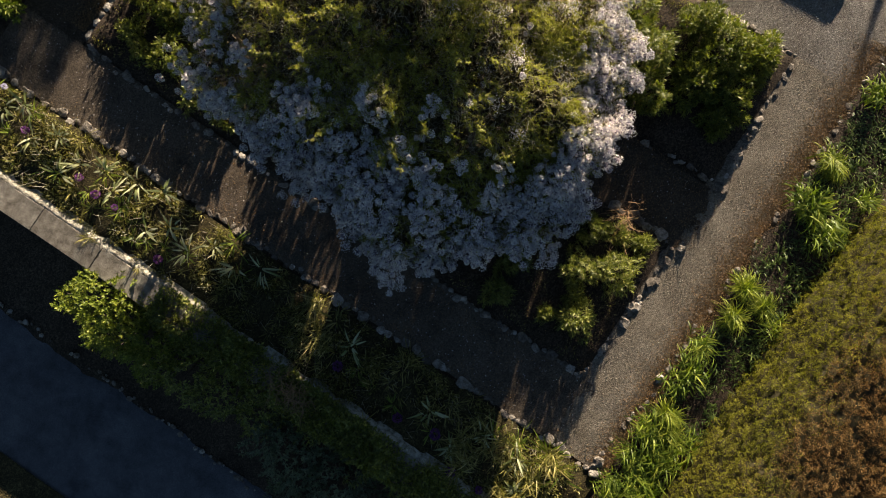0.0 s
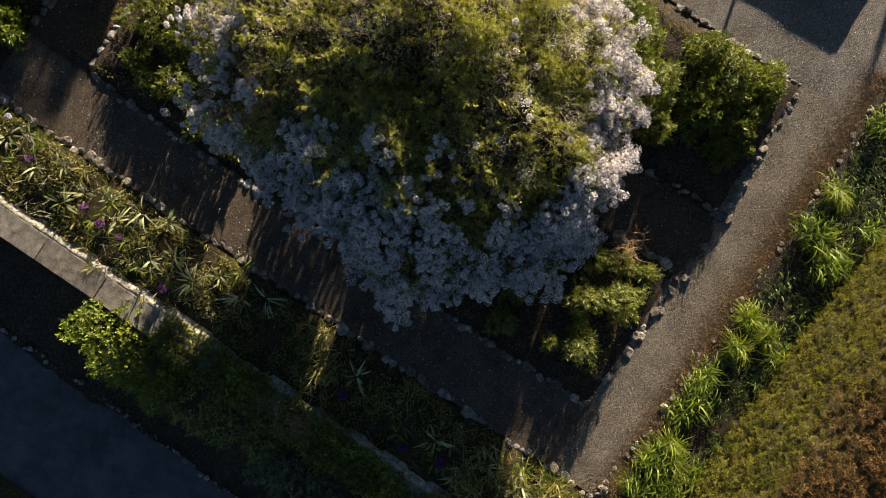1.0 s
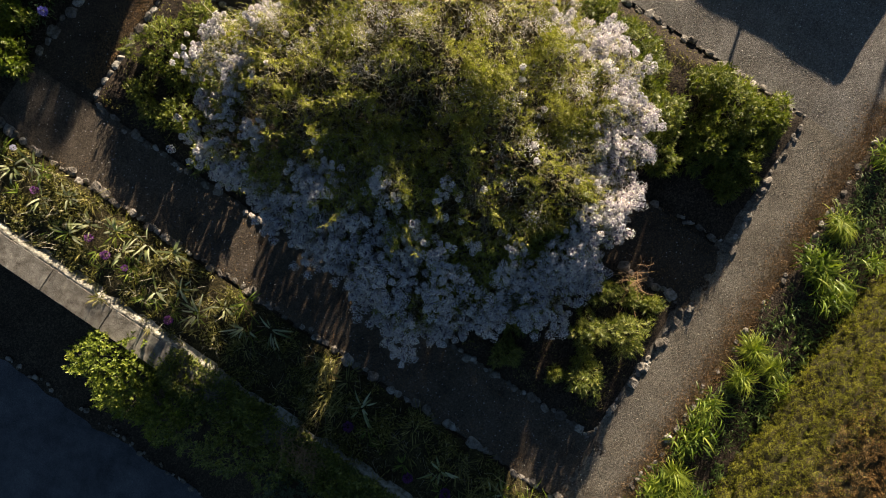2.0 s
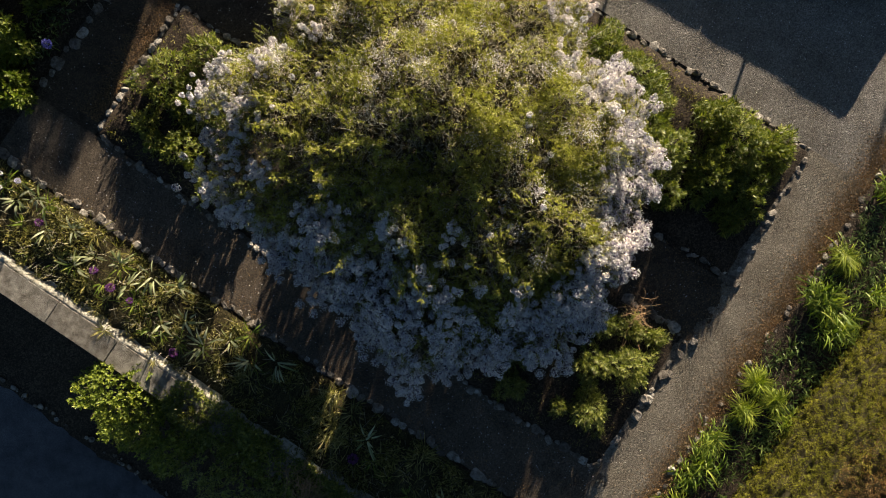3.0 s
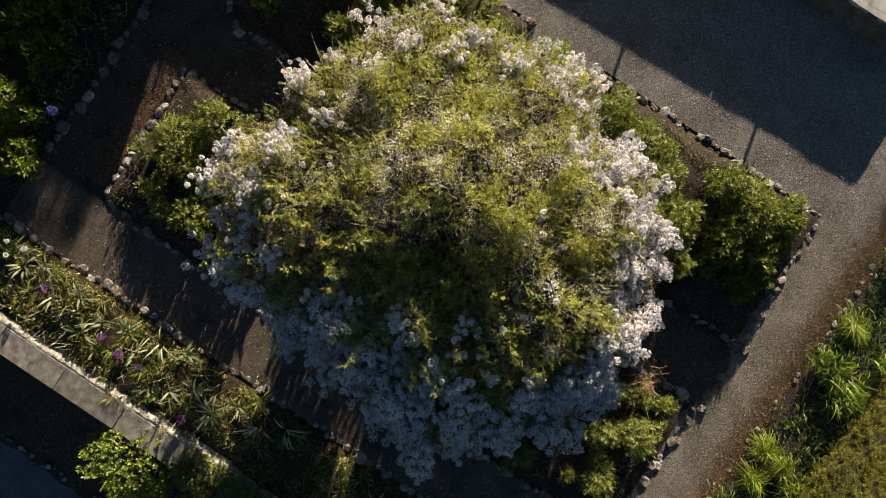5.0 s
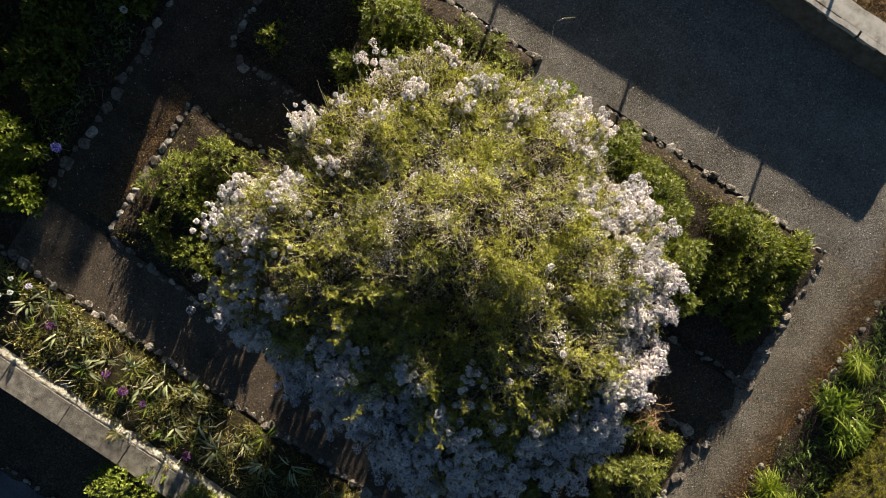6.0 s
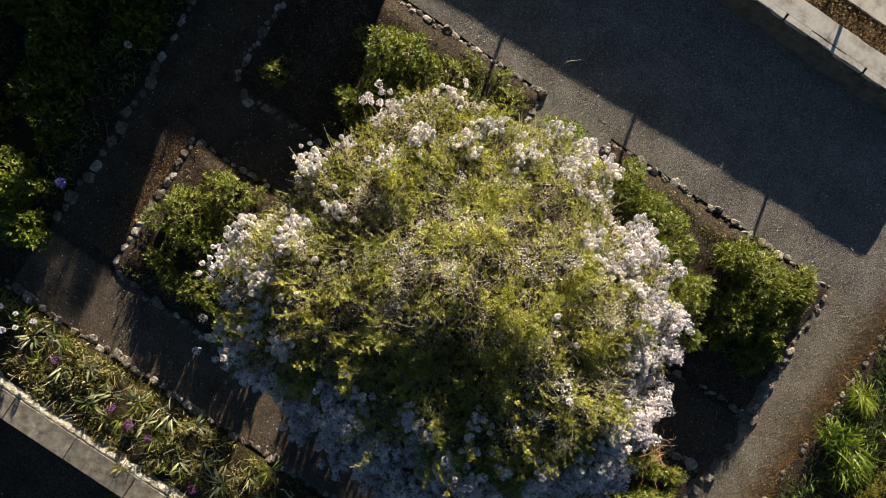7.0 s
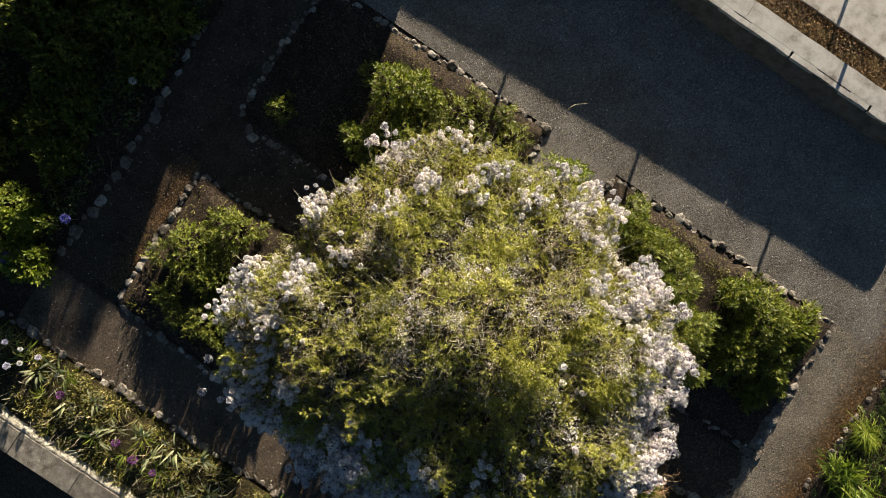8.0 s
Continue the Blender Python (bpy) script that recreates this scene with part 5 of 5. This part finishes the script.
R3 = RNG.uniform(0.004, 0.013, n)[:, None] * RNG.uniform(0.7, 1.3, (n, 3)) * np.array([1, 1, 0.65])
w = RNG.uniform(0, 2 * math.pi, n)
cx = np.stack([np.cos(w), np.sin(w), 0 * w], 1)
cy = np.stack([-np.sin(w), np.cos(w), 0 * w], 1)
O3 = np.stack([Q[:, 0], Q[:, 1], np.full(n, 0.014)], 1)
V = np.stack([O3 + cx * R3[:, :1], O3 + cy * R3[:, 1:2], O3 - cx * R3[:, :1], O3 - cy * R3[:, 1:2], O3 + np.array([0, 0, 1]) * R3[:, 2:]], 1).reshape(-1, 3)
i = np.arange(n)[:, None] * 5
F = np.concatenate([i + np.array([f]) for f in ([0, 1, 4], [1, 2, 4], [2, 3, 4], [3, 0, 4])])
tagged(put("loose_gravel", mesh_of("loose_gravel", V, F, PEBBLE)), "loose grey and beige pebbles on the paths", "gravel", kind="stuff")
n = 44000
x = 8.12 - np.abs(RNG.normal(size=n)) * 0.28 + RNG.uniform(-0.05, 0.15, n)
y = RNG.uniform(-4.9, 6.2, n)
P = np.stack([x, y, np.full(n, 0.03)], 1)
P2 = np.stack([RNG.uniform(-6.4, 6.5, 2600), RNG.uniform(-3.3, 4.9, 2600), np.full(2600, 0.13)], 1)
P3 = np.stack([RNG.uniform(-2, 5.6, 9000), RNG.uniform(9.4, 10.5, 9000), np.full(9000, TERRACE + 0.045)], 1)
P4 = np.stack([RNG.uniform(-7.9, 8, 1500), RNG.normal(size=1500) * 0.15 - 4.7, np.full(1500, 0.03)], 1)
P5 = np.stack([RNG.uniform(-3.5, 6, 4000), RNG.uniform(-4.8, -3.4, 4000), np.full(4000, 0.025)], 1)
P7 = np.stack([-6.55 - np.abs(RNG.normal(size=5200)) * 0.28, RNG.uniform(-3.1, 0.2, 5200), np.full(5200, 0.035)], 1)
P6 = np.stack([RNG.uniform(3.9, 7.0, 3000), RNG.uniform(0.05, 1.6, 3000), np.full(3000, 0.03)], 1)
P = np.concatenate([P, P2, P3, P4, P5, P6, P7])
L = RNG.uniform(0.011, 0.031, len(P)) * np.where(P[:, 1] > 9, 2.0, 1.0)
tagged(put("fallen_leaves", mesh_of("fallen_leaves", *leaves(P, rand_dirs(len(P)) * np.array([1, 1, 0.25]), rand_dirs(len(P), 2.0), L, L * 0.5), DRY_LEAF)),
       "brown fallen leaves along the path edges", "fallen leaves", kind="stuff")

n = 1500
P = np.concatenate([np.stack([RNG.uniform(-5.0, 9.0, n), RNG.uniform(5.1, 8.6, n), np.full(n, 0.026)], 1), np.stack([RNG.uniform(-7.8, 7.0, 700), RNG.uniform(-4.8, -3.4, 700), np.full(700, 0.03)], 1),
                    np.stack([RNG.uniform(-7.9, -6.5, 250), RNG.uniform(-3.3, 5.0, 250), np.full(250, 0.03)], 1), np.stack([RNG.uniform(-6.0, 6.4, 500), RNG.uniform(0.1, 1.5, 500), np.full(500, 0.03)], 1)])
L = RNG.uniform(0.012, 0.028, len(P))
tagged(put("fallen_petals", mesh_of("fallen_petals", *leaves(P, rand_dirs(len(P)) * np.array([1, 1, 0.2]), rand_dirs(len(P), 2.0), L, L * 0.8), BLOSSOM)),
       "white petals strewn over the paths", "petals", kind="stuff")

# ---- edging stones ----
ROCKS = []
for k in range(10):
    bm = bmesh.new()
    bmesh.ops.create_icosphere(bm, subdivisions=2, radius=0.5)
    for v in bm.verts:
        d = v.co.normalized()
        q = 0.5 + 0.2 * noise.noise(d * 1.5 + Vector((k * 3.1, 0, 0))) + 0.13 * noise.noise(d * 3.5 + Vector((0, k * 2.3, 0)))
        p = d * q * 1.15
        v.co = Vector([math.copysign(abs(c * 2) ** 0.8 / 2, c) for c in p])
    me = bpy.data.meshes.new("stone")
    bm.to_mesh(me)
    bm.free()
    me.materials.append(STONE)
    ROCKS.append(me)


def edging(label, points, low=0.07, high=0.185, gap=0.0, z=0.0, skip=0.06):
    """A row of rough stones along a line of corners."""
    ob = thing("stone_edging", pose(0, 0, 0), label, "stone edging")
    for (ax, ay), (bx, by) in zip(points[:-1], points[1:]):
        length = math.hypot(bx - ax, by - ay)
        d = 0.0
        while d < length:
            s = low + (high * 1.15 - low) * random.random() ** 1.4
            f = (d + s / 2) / length
            d += s + gap * random.random() * 2
            if random.random() < skip:
                continue
            hgt, wid = s * random.uniform(0.3, 0.5), s * random.uniform(0.6, 1.05)
            m = pose(ax + (bx - ax) * f + random.uniform(-0.06, 0.06), ay + (by - ay) * f + random.uniform(-0.06, 0.06), z + hgt * random.uniform(-0.05, 0.25),
                     random.uniform(-12, 12), random.uniform(-12, 12), math.degrees(math.atan2(by - ay, bx - ax)) + random.uniform(-32, 32))
            put("stone", random.choice(ROCKS), ob, m @ Matrix.Diagonal((s * 1.05, wid, hgt, 1)))
    return ob


PALE = "row of rough pale stones edging the "
edging(PALE + "north-east bed", [(0.98, 4.55), (0.98, 4.93), (3.0, 4.97), (6.62, 4.95), (6.7, 3.3), (6.85, 1.75), (5.0, 1.62)], skip=0.12)
edging(PALE + "north-west bed", [(-0.78, 4.2), (-0.85, 4.95), (-3.0, 4.9), (-6.4, 4.8), (-6.52, 3.4), (-6.5, 1.7), (-6.1, 1.35), (-3.9, 1.5)])
edging(PALE + "south-west bed", [(-4.6, 0.1), (-5.9, 0.0), (-6.5, -0.03), (-6.47, -1.2), (-6.43, -3.2), (-5.6, -3.4), (-3.4, -3.45), (0.4, -3.4)])
edging(PALE + "south-east bed", [(5.0, 0.12), (6.75, 0.12), (6.66, -1.45), (6.6, -2.5), (6.5, -3.32), (4.4, -3.37), (0.4, -3.4)], 0.09, 0.22)
edging(PALE + "weedy southern bed", [(-9.5, -4.85), (-6.5, -4.85), (-3.5, -4.83), (0.5, -4.83), (3.3, -4.84), (7.75, -4.87)], 0.09, 0.22)
edging(PALE + "strap-leaved border", [(7.75, -4.87), (7.95, -3.2), (8.02, -0.5), (8.1, 1.1), (8.2, 3.2), (8.22, 6.0), (8.2, 8.5)], 0.08, 0.19, 0.05, 0.01, skip=0.12)
edging(PALE + "shaded western border", [(-8.0, -3.1), (-7.96, -1.6), (-8.0, 0.5), (-8.1, 1.8), (-8.2, 5.0)], 0.12, 0.24, 0.06, skip=0.15)
edging(PALE + "lane", [(-9.0, -9.46), (-2.3, -9.47), (1.5, -9.68), (6.0, -9.75)], 0.04, 0.11, 0.05, LANE + 0.02, 0.2)
